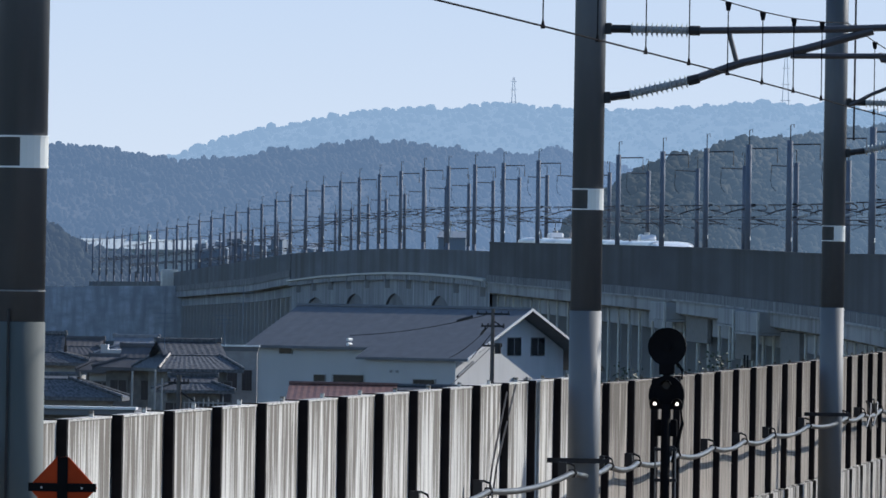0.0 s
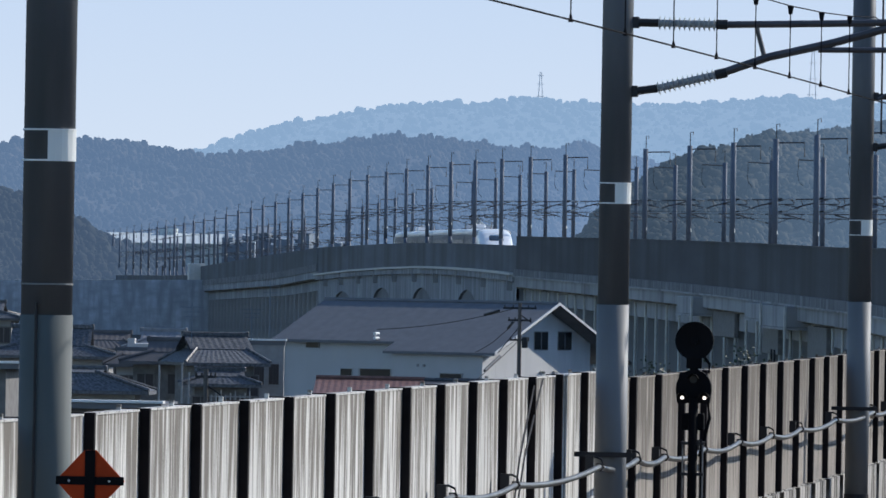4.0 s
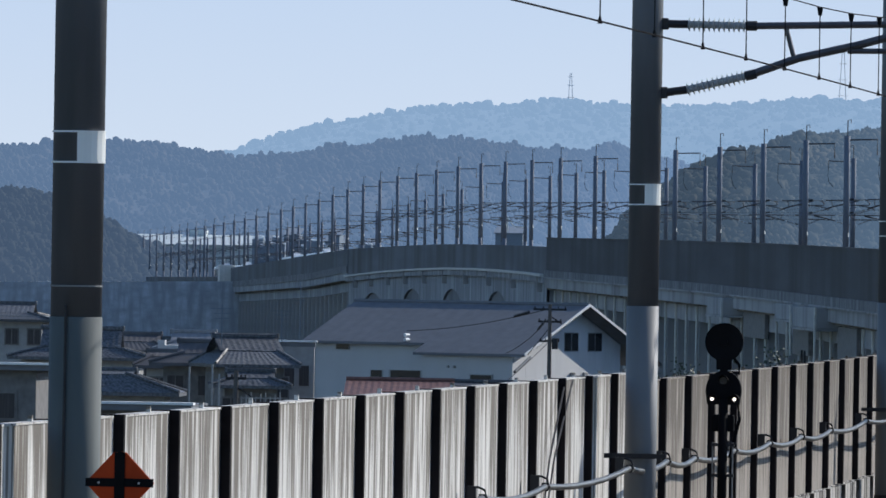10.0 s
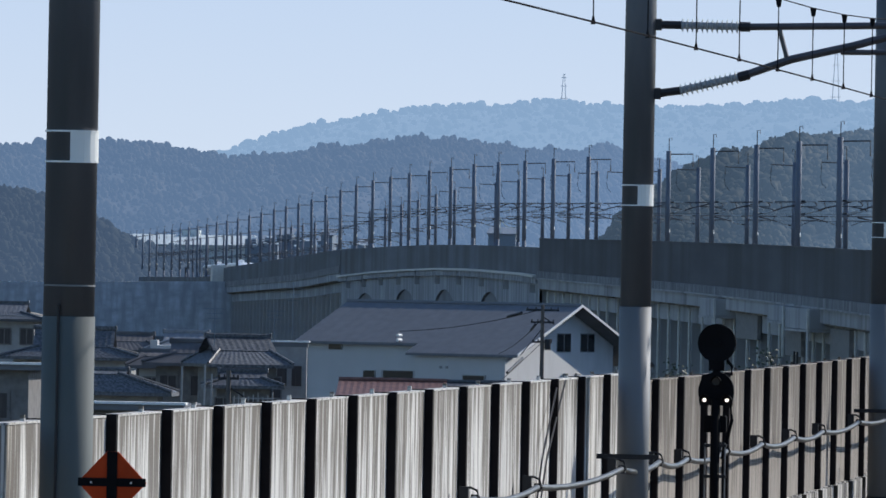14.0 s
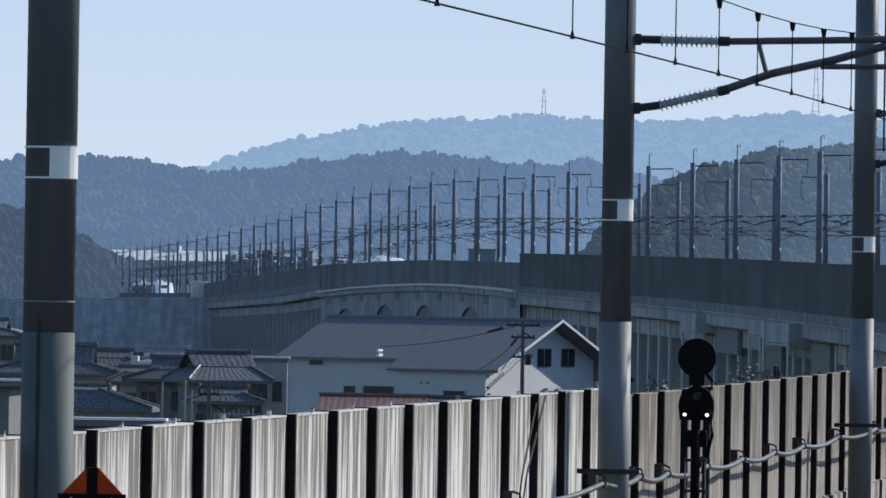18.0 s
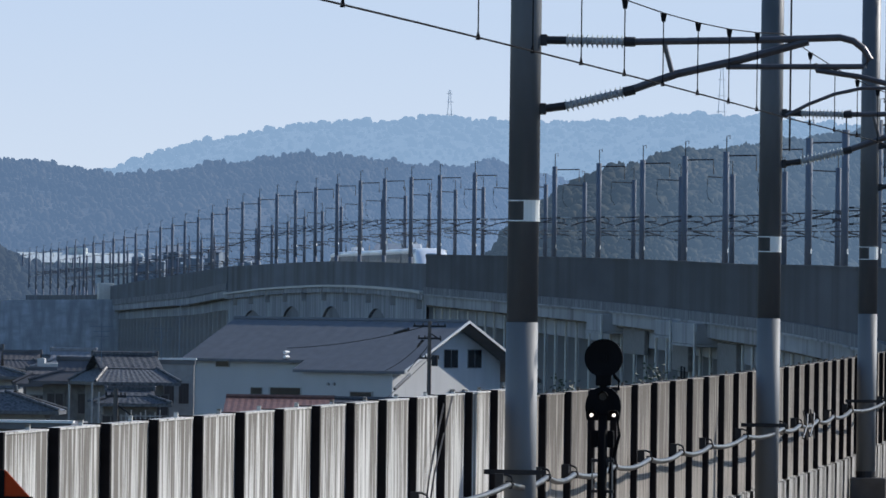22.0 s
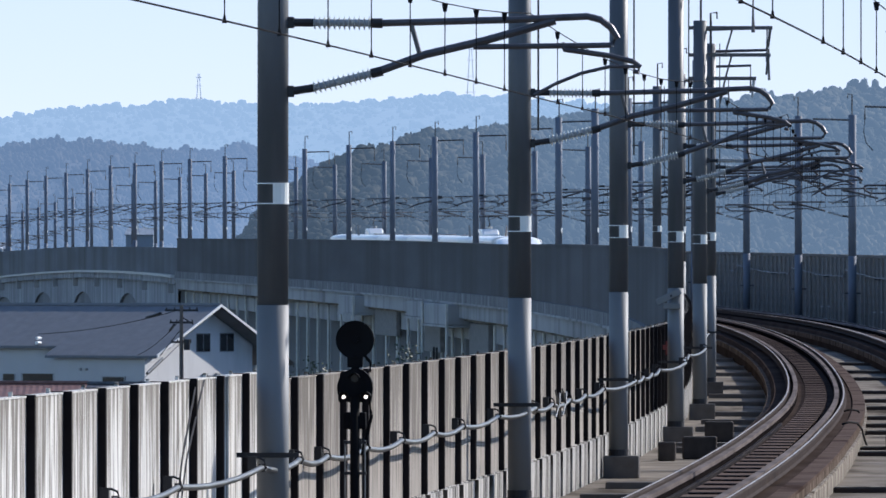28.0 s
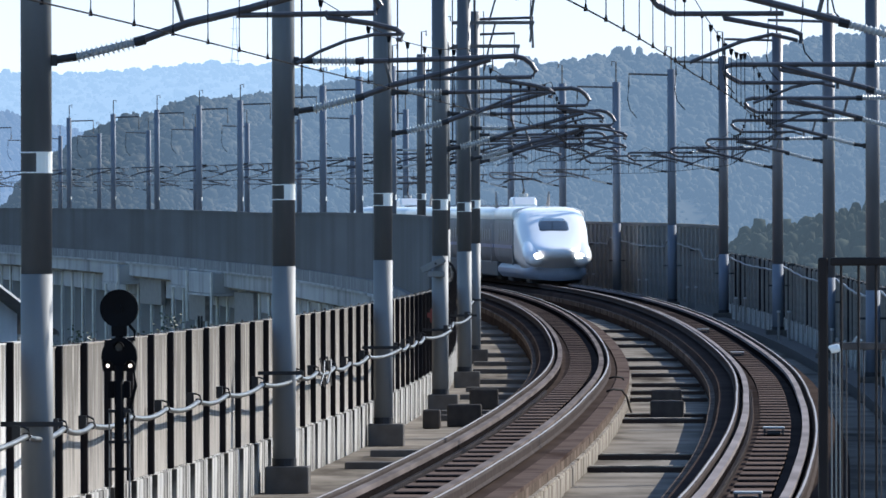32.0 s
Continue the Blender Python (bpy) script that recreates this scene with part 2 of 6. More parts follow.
# brighter than the side walls: the sun on the gable is put into the colour
M["gable_lit"] = material("white_gable_cladding", (0.76, 0.755, 0.74), 0.8, vary=0.05, scale=(0.6, 0.6, 0.3), dirt=(0.66, 0.66, 0.64), dirt_scale=(1, 1, 0.2), dirt_cut=(0.5, 0.8), spec=0.1)
M["slate"] = material("grey_slate_roof", (0.18, 0.186, 0.198), 0.8, vary=0.08, scale=(2, 2, 2), spec=0.06)
M["tile_dark"] = material("black_glazed_tile", (0.095, 0.098, 0.104), 0.55, vary=0.6, scale=(9, 9, 9), random_tint=0.25)
M["tile_red"] = material("brown_red_tile", (0.20, 0.10, 0.075), 0.5, vary=0.25, scale=(4, 4, 4))
# paler than the other tiles: sunlight on one roof put into the colour
M["tile_lit"] = material("pale_grey_tile", (0.26, 0.26, 0.27), 0.7, vary=0.2, scale=(3, 3, 3), spec=0.1)
M["roof_plain"] = material("dull_brown_grey_roof", (0.13, 0.125, 0.128), 0.85, vary=0.2, scale=(1, 1, 1), spec=0.06)
# pale blue-grey: the haze before the embankment is put into the colour
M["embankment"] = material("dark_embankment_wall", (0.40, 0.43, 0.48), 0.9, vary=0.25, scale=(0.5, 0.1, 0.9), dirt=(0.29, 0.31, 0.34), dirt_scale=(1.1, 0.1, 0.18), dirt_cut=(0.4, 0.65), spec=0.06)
# timber colour, also used to paint shaded walls and recesses
M["wood_and_shade"] = material("dark_timber", (0.17, 0.162, 0.155), 0.8, vary=0.25)
M["plaster"] = material("grey_plaster", (0.33, 0.325, 0.315), 0.85, vary=0.12)
M["glass_dark"] = material("window_glass_dark", (0.02, 0.025, 0.03), 0.08, vary=0.1)
M["trim_white"] = material("white_painted_bargeboard", (0.80, 0.80, 0.78), 0.6, vary=0.03)
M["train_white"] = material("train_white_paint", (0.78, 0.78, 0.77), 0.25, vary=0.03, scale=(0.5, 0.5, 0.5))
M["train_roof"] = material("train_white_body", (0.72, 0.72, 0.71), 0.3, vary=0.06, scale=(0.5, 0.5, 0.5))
# white paint greyed down: the shade on the car sides is in this colour
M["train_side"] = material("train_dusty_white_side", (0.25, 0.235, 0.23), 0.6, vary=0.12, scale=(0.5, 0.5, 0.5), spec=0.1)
# the blue-grey light on the lower nose is put into this colour
M["train_skirt"] = material("train_blue_grey_skirt", (0.30, 0.36, 0.46), 0.45, vary=0.06)
M["train_blue"] = material("train_deep_blue_band", (0.03, 0.06, 0.25), 0.3, vary=0.05)
M["train_grey"] = material("train_underskirt", (0.10, 0.105, 0.11), 0.6, vary=0.15)
M["train_glass"] = material("train_window_glass", (0.015, 0.02, 0.025), 0.06, vary=0.05)
M["train_pane"] = material("train_side_window_glass", (0.05, 0.05, 0.055), 0.3, vary=0.05)
M["leaf"] = material("evergreen_leaf", (0.05, 0.07, 0.035), 0.6, vary=0.4, scale=(6, 6, 6))
M["lamp_on"] = material("lit_headlamp", (0.9, 0.9, 0.85), 0.3, emit=(1.0, 0.95, 0.85), emit_strength=6.0)
M["signal_lamp"] = material("lit_signal_lamp", (0.9, 0.85, 0.8), 0.3, emit=(1.0, 0.86, 0.75), emit_strength=2.0)
M["orange"] = material("orange_sign_paint", (0.40, 0.05, 0.012), 0.7, vary=0.2, spec=0.1)
M["black"] = material("black_paint", (0.007, 0.007, 0.008), 0.8, vary=0.2, spec=0.08)
M["red"] = material("dull_red_paint", (0.16, 0.025, 0.025), 0.6, vary=0.1)
M["fence_panel"] = material("brown_grey_fence_panel", (0.085, 0.075, 0.072), 0.7, vary=0.25, scale=(20, 20, 1), spec=0.1)
M["fence"] = material("dark_brown_fence_steel", (0.022, 0.018, 0.018), 0.6, 0.0, vary=0.15, spec=0.1)
M["platform"] = material("platform_paving", (0.28, 0.27, 0.25), 0.9, vary=0.15, spec=0.06)
M["shed"] = material("pale_green_factory_roof", (0.52, 0.57, 0.57), 0.6, vary=0.06)
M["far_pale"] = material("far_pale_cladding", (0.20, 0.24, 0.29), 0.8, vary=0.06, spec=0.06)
M["steel_white"] = material("lattice_steel", (0.5, 0.52, 0.55), 0.6, 0.3, vary=0.05)
# wooded hills are the far backdrop: dim leaves, with the haze over them added as glow
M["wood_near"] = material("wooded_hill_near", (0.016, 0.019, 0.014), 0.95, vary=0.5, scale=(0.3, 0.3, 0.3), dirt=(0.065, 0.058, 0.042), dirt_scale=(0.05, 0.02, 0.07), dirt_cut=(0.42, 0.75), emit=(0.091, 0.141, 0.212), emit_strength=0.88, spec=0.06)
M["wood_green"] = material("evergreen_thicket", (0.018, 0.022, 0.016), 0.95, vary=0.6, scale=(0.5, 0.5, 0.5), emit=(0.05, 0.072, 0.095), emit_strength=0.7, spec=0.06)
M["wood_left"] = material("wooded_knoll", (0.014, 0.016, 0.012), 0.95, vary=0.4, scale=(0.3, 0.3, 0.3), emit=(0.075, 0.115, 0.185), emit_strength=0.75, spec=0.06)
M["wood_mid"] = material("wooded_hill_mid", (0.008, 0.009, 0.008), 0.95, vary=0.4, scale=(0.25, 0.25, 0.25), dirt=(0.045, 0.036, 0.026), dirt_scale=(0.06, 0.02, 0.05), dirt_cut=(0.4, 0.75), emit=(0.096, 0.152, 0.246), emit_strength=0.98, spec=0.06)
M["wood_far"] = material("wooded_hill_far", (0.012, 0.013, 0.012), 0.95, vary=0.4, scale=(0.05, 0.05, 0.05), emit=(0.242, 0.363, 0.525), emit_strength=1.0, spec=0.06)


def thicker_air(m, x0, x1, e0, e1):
    """The haze glow put into a backdrop hill brightens towards the sun's side."""
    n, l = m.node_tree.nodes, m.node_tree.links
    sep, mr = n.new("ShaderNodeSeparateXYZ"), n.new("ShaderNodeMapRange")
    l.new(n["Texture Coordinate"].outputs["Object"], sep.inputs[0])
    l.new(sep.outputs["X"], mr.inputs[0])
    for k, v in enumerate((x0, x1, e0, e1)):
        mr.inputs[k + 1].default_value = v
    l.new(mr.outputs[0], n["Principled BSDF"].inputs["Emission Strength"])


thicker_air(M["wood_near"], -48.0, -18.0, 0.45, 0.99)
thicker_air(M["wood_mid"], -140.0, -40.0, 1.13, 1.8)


def sky_material():
    """The pale winter sky behind the ridges, a little whiter towards the horizon."""
    m = bpy.data.materials.new("pale_sky")
    m.use_nodes = True
    n, l = m.node_tree.nodes, m.node_tree.links
    n.clear()
    out = n.new("ShaderNodeOutputMaterial")
    em = n.new("ShaderNodeEmission")
    tc = n.new("ShaderNodeTexCoord")
    sep = n.new("ShaderNodeSeparateXYZ")
    ramp = n.new("ShaderNodeValToRGB")
    mr = n.new("ShaderNodeMapRange")
    mr.inputs[1].default_value, mr.inputs[2].default_value = 40, 130
    ramp.color_ramp.elements[0].color = (0.64, 0.715, 0.81, 1)
    ramp.color_ramp.elements[1].color = (0.545, 0.65, 0.80, 1)
    l.new(tc.outputs["Object"], sep.inputs[0])
    l.new(sep.outputs["Z"], mr.inputs[0])
    l.new(mr.outputs[0], ramp.inputs[0])
    l.new(ramp.outputs[0], em.inputs[0])
    l.new(em.outputs[0], out.inputs[0])
    return m


M["sky"] = sky_material()


# ---------------------------------------------------------------- mesh helpers
def part(name, bm, mat, parent=None, label="", smooth=False):
    if isinstance(bm, bmesh.types.BMesh):
        me = bpy.data.meshes.new(name)
        bm.to_mesh(me)
        bm.free()
    else:
        me = bm
    if isinstance(mat, str):
        mat = M[mat]
    if not me.materials:
        me.materials.append(mat)
    if smooth:
        me.polygons.foreach_set("use_smooth", [True] * len(me.polygons))
    ob = new(name, me)
    if parent is not None:
        ob.parent = parent
    if label:
        ob["label"] = label
    return ob


def thing(name, label, category, group="", kind="", at=None):
    ob = new(name)
    if at is not None:
        ob.matrix_basis = at
    return tagged(ob, label, category, group, kind)


def box(bm, x0, x1, y0, y1, z0, z1, bevel=0.0):
    vs = bmesh.ops.create_cube(bm, size=1.0)["verts"]
    for v in vs:
        v.co = Vector(((x0 + x1) / 2 + v.co.x * (x1 - x0), (y0 + y1) / 2 + v.co.y * (y1 - y0), (z0 + z1) / 2 + v.co.z * (z1 - z0)))
    if bevel:
        es = {e for v in vs for e in v.link_edges}
        bmesh.ops.bevel(bm, geom=list(es), offset=bevel, segments=1, affect="EDGES")
    return bm


def boxed(*a, bevel=0.0):
    return box(bmesh.new(), *a, bevel=bevel)


def tube(bm, pts, r, sides=8, cap=True):
    pts = [Vector(p) for p in pts]
    rad = r if isinstance(r, (list, tuple)) else [r] * len(pts)
    rings = []
    for i, p in enumerate(pts):
        d = (pts[min(i + 1, len(pts) - 1)] - pts[max(i - 1, 0)]).normalized()
        a = d.cross(Vector((0, 0, 1)))
        if a.length < 1e-3:
            a = d.cross(Vector((0, 1, 0)))
        a.normalize()
        b = a.cross(d)
        rings.append([bm.verts.new(p + rad[i] * (math.cos(k * math.tau / sides) * a + math.sin(k * math.tau / sides) * b)) for k in range(sides)])
    for q, w in zip(rings, rings[1:]):
        for k in range(sides):
            bm.faces.new((q[k], q[(k + 1) % sides], w[(k + 1) % sides], w[k]))
    if cap:
        bm.faces.new(rings[0])
        bm.faces.new(list(reversed(rings[-1])))
    bmesh.ops.recalc_face_normals(bm, faces=bm.faces)
    return bm


def tubed(pts, r, sides=8):
    return tube(bmesh.new(), pts, r, sides)


# ---------------------------------------------------------------- alignment of the line
CURVE_R, CURVE_END, STRAIGHT = 3984.0, 734.5, 853.2
LINE_A, LINE_B = -14.49, 0.08766
LEFT_TRACK, RIGHT_TRACK, RIGHT_ROW = 3.2, 7.8, 11.0


def line_x(s):
    """Sideways place of the left mast row at chainage s: a curve to the left that eases into a straight."""
    x = LINE_A + LINE_B * s - min(s, CURVE_END) ** 2 / 2 / CURVE_R
    if s > CURVE_END:
        x -= (s - CURVE_END) * CURVE_END / CURVE_R
        q, w = min(s, STRAIGHT) - CURVE_END, STRAIGHT - CURVE_END
        x -= (q * q / 2 - q ** 3 / (6 * w)) / CURVE_R
        if s > STRAIGHT:
            x -= (s - STRAIGHT) * (w / 2) / CURVE_R
    return x


def bend(s):
    return math.atan((line_x(s + 1) - line_x(s - 1)) / 2)


def ramp(table):
    xs, ys = zip(*table)
    return lambda s: float(np.interp(s, xs, ys))


DECK_RAW = ramp([(0, -3.86), (310, -3.86), (400, -3.3), (470, -2.95), (520, -2.85), (671, -2.45), (800, -1.9), (963, -1.3), (1080, -0.75), (1243, -0.95), (1330, -1.5), (1420, -2.6), (1690, -4.4), (1840, -5.0), (2500, -7), (3300, -9)])


def deck_z(s):
    return EYE.z + sum(DECK_RAW(s + k) for k in (-30, -20, -10, 0, 10, 20, 30)) / 7


RAIL_UP = 0.5


def on_line(s, off, z=0.0):
    a = bend(s)
    return Vector((line_x(s) + off * math.cos(a), s - off * math.sin(a), deck_z(s) + z))


def on_pose(s, off, z=0.0):
    p = on_line(s, off, z)
    return pose(p.x, p.y, p.z, 0, 0, -math.degrees(bend(s)))


# the tracks ease away from the mast row towards the station
EASE = ramp([(60, 1.25), (100, 1.05), (120, 0.83), (140, 0.62), (147, 0.57), (161, 0.44), (179, 0.31), (201, 0.17), (228, 0.03), (250, 0.0)])


def sweep(s0, s1, step, profile, top=None, ease=False):
    """A closed profile [(off, z)] carried along the line; z is above the deck. top(s): z offset added to points flagged by a third value."""
    n = max(1, round((s1 - s0) / step))
    verts, faces, k = [], [], len(profile)
    for i in range(n + 1):
        s = s0 + (s1 - s0) * i / n
        for q in profile:
            z = q[1] if len(q) < 3 else top(s) - deck_z(s) + q[1]
            verts.append(on_line(s, q[0] + (EASE(s) if ease else 0.0), z))
    for i in range(n):
        for j in range(k):
            faces.append((i * k + j, i * k + (j + 1) % k, (i + 1) * k + (j + 1) % k, (i + 1) * k + j))
    faces.append(tuple(range(k)))
    faces.append(tuple(reversed(range(n * k, n * k + k))))
    me = bpy.data.meshes.new("sweep")
    me.from_pydata(verts, [], faces)
    bm = bmesh.new()
    bm.from_mesh(me)
    bmesh.ops.recalc_face_normals(bm, faces=bm.faces)
    bm.to_mesh(me)
    bm.free()
    return me


def rect(o0, o1, z0, z1):
    return [(o0, z0), (o1, z0), (o1, z1), (o0, z1)]


# ---------------------------------------------------------------- ground, hills, viaduct
def ground():
    n = 24
    me = bpy.data.meshes.new("ground")
    verts = [(-2600 + 5200 * i / n, -300 + 5200 * j / n, 0) for j in range(n + 1) for i in range(n + 1)]
    faces = [(j * (n + 1) + i, j * (n + 1) + i + 1, (j + 1) * (n + 1) + i + 1, (j + 1) * (n + 1) + i) for j in range(n) for i in range(n)]
    me.from_pydata(verts, [], faces)
    ob = part("ground", me, "ground")
    tagged(ob, "flat town ground of fields and lots below the viaduct", "ground", kind="structure")


def hill(name, ridge, dist, depth, mat, label, crown, step, tall, clumps=(), wide=(0.3, 0.5), swell=0.5):
    """A wooded ridge: the slope climbs from the plain to the ridge line; rows of tree crowns roughen it."""
    f = 19520.0
    xs = [dist * (u - 784) / f for u, v in ridge]
    zs = [EYE.z + dist * (413 - v) / f - tall * 0.5 for u, v in ridge]
    rnd = random.Random(name)
    n, rows = 90, 10
    verts, faces = [], []
    x0, x1 = xs[0], xs[-1]
    for j in range(rows + 1):
        g = j / rows
        for i in range(n + 1):
            x = x0 + (x1 - x0) * i / n
            top = float(np.interp(x, xs, zs))
            prof = math.sin(g * math.pi / 2) ** 0.8 if g < 1 else 1.0
            z = top * prof + 1.2 * noise.noise(Vector((x * 0.02, g * 4, dist))) * tall * 0.5 * (1 - g)
            verts.append((x, dist - depth * (1 - g), max(z, -2) if j else -3))
    for i in range(n + 1):
        x = x0 + (x1 - x0) * i / n
        verts.append((x, dist + depth, -3))
    for j in range(rows + 1):
        for i in range(n):
            faces.append((j * (n + 1) + i, j * (n + 1) + i + 1, (j + 1) * (n + 1) + i + 1, (j + 1) * (n + 1) + i))
    # crowns: small lumpy domes all over the slope, closest along the ridge
    def crown_at(x, y, z, r, h):
        base = len(verts)
        seg = 6
        for k, (rr, zz) in enumerate(((1.0, 0.0), (0.95, 0.45), (0.6, 0.82))):
            for a in range(seg):
                w = rr * r * rnd.uniform(0.72, 1.22)
                t = (a + 0.5 * (k % 2)) * math.tau / seg
                verts.append((x + w * math.cos(t), y + w * math.sin(t), z + h * (zz + rnd.uniform(-0.14, 0.14))))
        verts.append((x, y, z + h * rnd.uniform(0.92, 1.03)))
        for k in range(2):
            for a in range(seg):
                b = (a + 1) % seg
                faces.append((base + k * seg + a, base + k * seg + b, base + (k + 1) * seg + b, base + (k + 1) * seg + a))
        for a in range(seg):
            faces.append((base + 2 * seg + a, base + 2 * seg + (a + 1) % seg, base + 3 * seg))
    rowsn = crown
    for j in range(rowsn + 1):
        g = 1 - (j / rowsn) * 0.85
        x = x0
        while x < x1:
            gg = g + rnd.uniform(-0.4, 0.4) / rowsn
            gg = min(gg, 1.0)
            top = float(np.interp(x, xs, zs))
            z = top * (math.sin(gg * math.pi / 2) ** 0.8)
            h = tall * rnd.choice((0.45, 0.6, 0.7, 0.75, 0.85, 0.95, 1.15, 1.4)) * (1 + 0.35 * noise.noise(Vector((x * 0.03, g * 3, 1.0))) + 0.35 * noise.noise(Vector((x * 0.12, g * 9, 4.0))))
            z += swell * tall * (noise.noise(Vector((x * 0.35 / tall, g * 12, dist))) + 0.6 * noise.noise(Vector((x * 0.9 / tall, g * 30, 7.0))))
            crown_at(x, dist - depth * (1 - gg), z + 0.15 * tall - 0.45 * h, h * rnd.uniform(*wide), h)
            x += step * rnd.uniform(0.5, 1.4)
    # groups of taller trees that stand out of the ridge line
    for cx, wid, high in clumps:
        for k in range(max(8, int(wid / tall * 9))):
            x = cx + wid * rnd.uniform(-0.5, 0.5)
            top = float(np.interp(x, xs, zs))
            h = 0.6 * tall + high * rnd.uniform(0.3, 0.8) * (1 - (abs(x - cx) / wid) ** 2)
            crown_at(x, dist - rnd.uniform(0, 6), top + 0.3 * tall - 0.3 * h + high * rnd.uniform(0.0, 0.5), h * rnd.uniform(0.18, 0.32), h)
    me = bpy.data.meshes.new(name)
    me.from_pydata(verts, [], faces)
    ob = part(name, me, mat, smooth=True)
    tagged(ob, label, "hill", kind="structure")


CLUMPS_MID = ((-208.0, 1.6, 3.0), (-204.9, 1.0, 2.4), (-186.4, 4.2, 3.0), (-179.2, 1.4, 2.2), (-115.2, 4.0, 2.5), (-243.0, 5.0, 1.5), (-231.0, 3.0, 1.6))
CLUMPS_NEAR = ((-46.9, 2.4, 1.6), (-44.4, 1.6, 1.4), (-40.0, 2.2, 1.8), (-37.6, 1.2, 1.2), (-32.4, 1.4, 1.0), (-27.6, 1.5, 1.0), (-2.0, 3.0, 1.4), (12.0, 4.0, 1.8), (27.0, 5.0, 2.2))

ground()
sheet = bpy.data.meshes.new("backdrop_sky")
sheet.from_pydata([(-1400, 4890, -20), (1400, 4890, -20), (1400, 4890, 420), (-1400, 4890, 420)], [], [(0, 1, 2, 3)])
tagged(part("backdrop_sky", sheet, "sky"), "pale blue hazy winter sky", "sky", kind="structure")
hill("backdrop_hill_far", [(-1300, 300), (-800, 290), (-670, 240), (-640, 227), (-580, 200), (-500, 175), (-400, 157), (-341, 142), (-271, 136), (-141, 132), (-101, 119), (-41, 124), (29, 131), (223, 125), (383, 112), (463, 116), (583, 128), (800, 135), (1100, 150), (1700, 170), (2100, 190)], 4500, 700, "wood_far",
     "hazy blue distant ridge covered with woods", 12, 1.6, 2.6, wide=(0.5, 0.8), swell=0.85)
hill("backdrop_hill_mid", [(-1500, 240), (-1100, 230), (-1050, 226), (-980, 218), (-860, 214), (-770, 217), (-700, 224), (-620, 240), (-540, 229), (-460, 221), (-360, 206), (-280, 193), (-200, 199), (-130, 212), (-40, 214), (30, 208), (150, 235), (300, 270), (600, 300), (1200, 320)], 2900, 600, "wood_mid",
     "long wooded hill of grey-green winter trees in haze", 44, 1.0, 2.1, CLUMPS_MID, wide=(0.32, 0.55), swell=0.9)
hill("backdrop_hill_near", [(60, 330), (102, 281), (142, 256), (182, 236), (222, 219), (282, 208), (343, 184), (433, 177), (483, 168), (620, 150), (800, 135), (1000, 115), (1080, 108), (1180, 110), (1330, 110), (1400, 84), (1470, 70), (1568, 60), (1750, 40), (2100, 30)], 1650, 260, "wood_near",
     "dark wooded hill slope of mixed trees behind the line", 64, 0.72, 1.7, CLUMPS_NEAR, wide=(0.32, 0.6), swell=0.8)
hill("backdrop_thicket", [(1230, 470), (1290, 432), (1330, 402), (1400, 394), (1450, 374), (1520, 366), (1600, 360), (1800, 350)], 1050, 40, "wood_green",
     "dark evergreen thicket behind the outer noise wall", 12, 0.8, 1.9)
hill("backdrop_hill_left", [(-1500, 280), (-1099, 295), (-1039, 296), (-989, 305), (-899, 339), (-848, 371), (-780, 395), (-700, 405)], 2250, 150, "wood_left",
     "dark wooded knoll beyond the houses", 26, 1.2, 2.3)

TALL_FROM, TALL_TO, ARCH_TO, LOW_TO, LINE_TO = 384.0, 963.0, 1324.0, 1700.0, 3100.0
TALL_TOP = ramp([(300, 0.25), (390, 0.52), (513, 0.86), (557, 0.99), (632, 1.13), (667, 1.28), (722, 1.52), (775, 1.71), (829, 1.89), (963, 2.27)])
ARCH_TOP = ramp([(963, 1.55), (1000, 1.66), (1037, 1.76), (1085, 1.86), (1132, 1.88), (1190, 1.79), (1246, 1.65), (1324, 1.46)])
LEDGE = ramp([(963, -0.88), (983, -0.71), (1032, -0.53), (1070, -0.46), (1110, -0.47), (1169, -0.68), (1240, -1.06), (1324, -1.72)])
LOW_TOP = ramp([(1324, 1.42), (1384, 1.0), (1520, -0.01), (1700, -1.36)])
FAR_TOP = ramp([(1690, -2.6), (1840, -3.1), (2500, -4.5), (3300, -6)])


def eye_up(fn):
    return lambda s: EYE.z + fn(s)


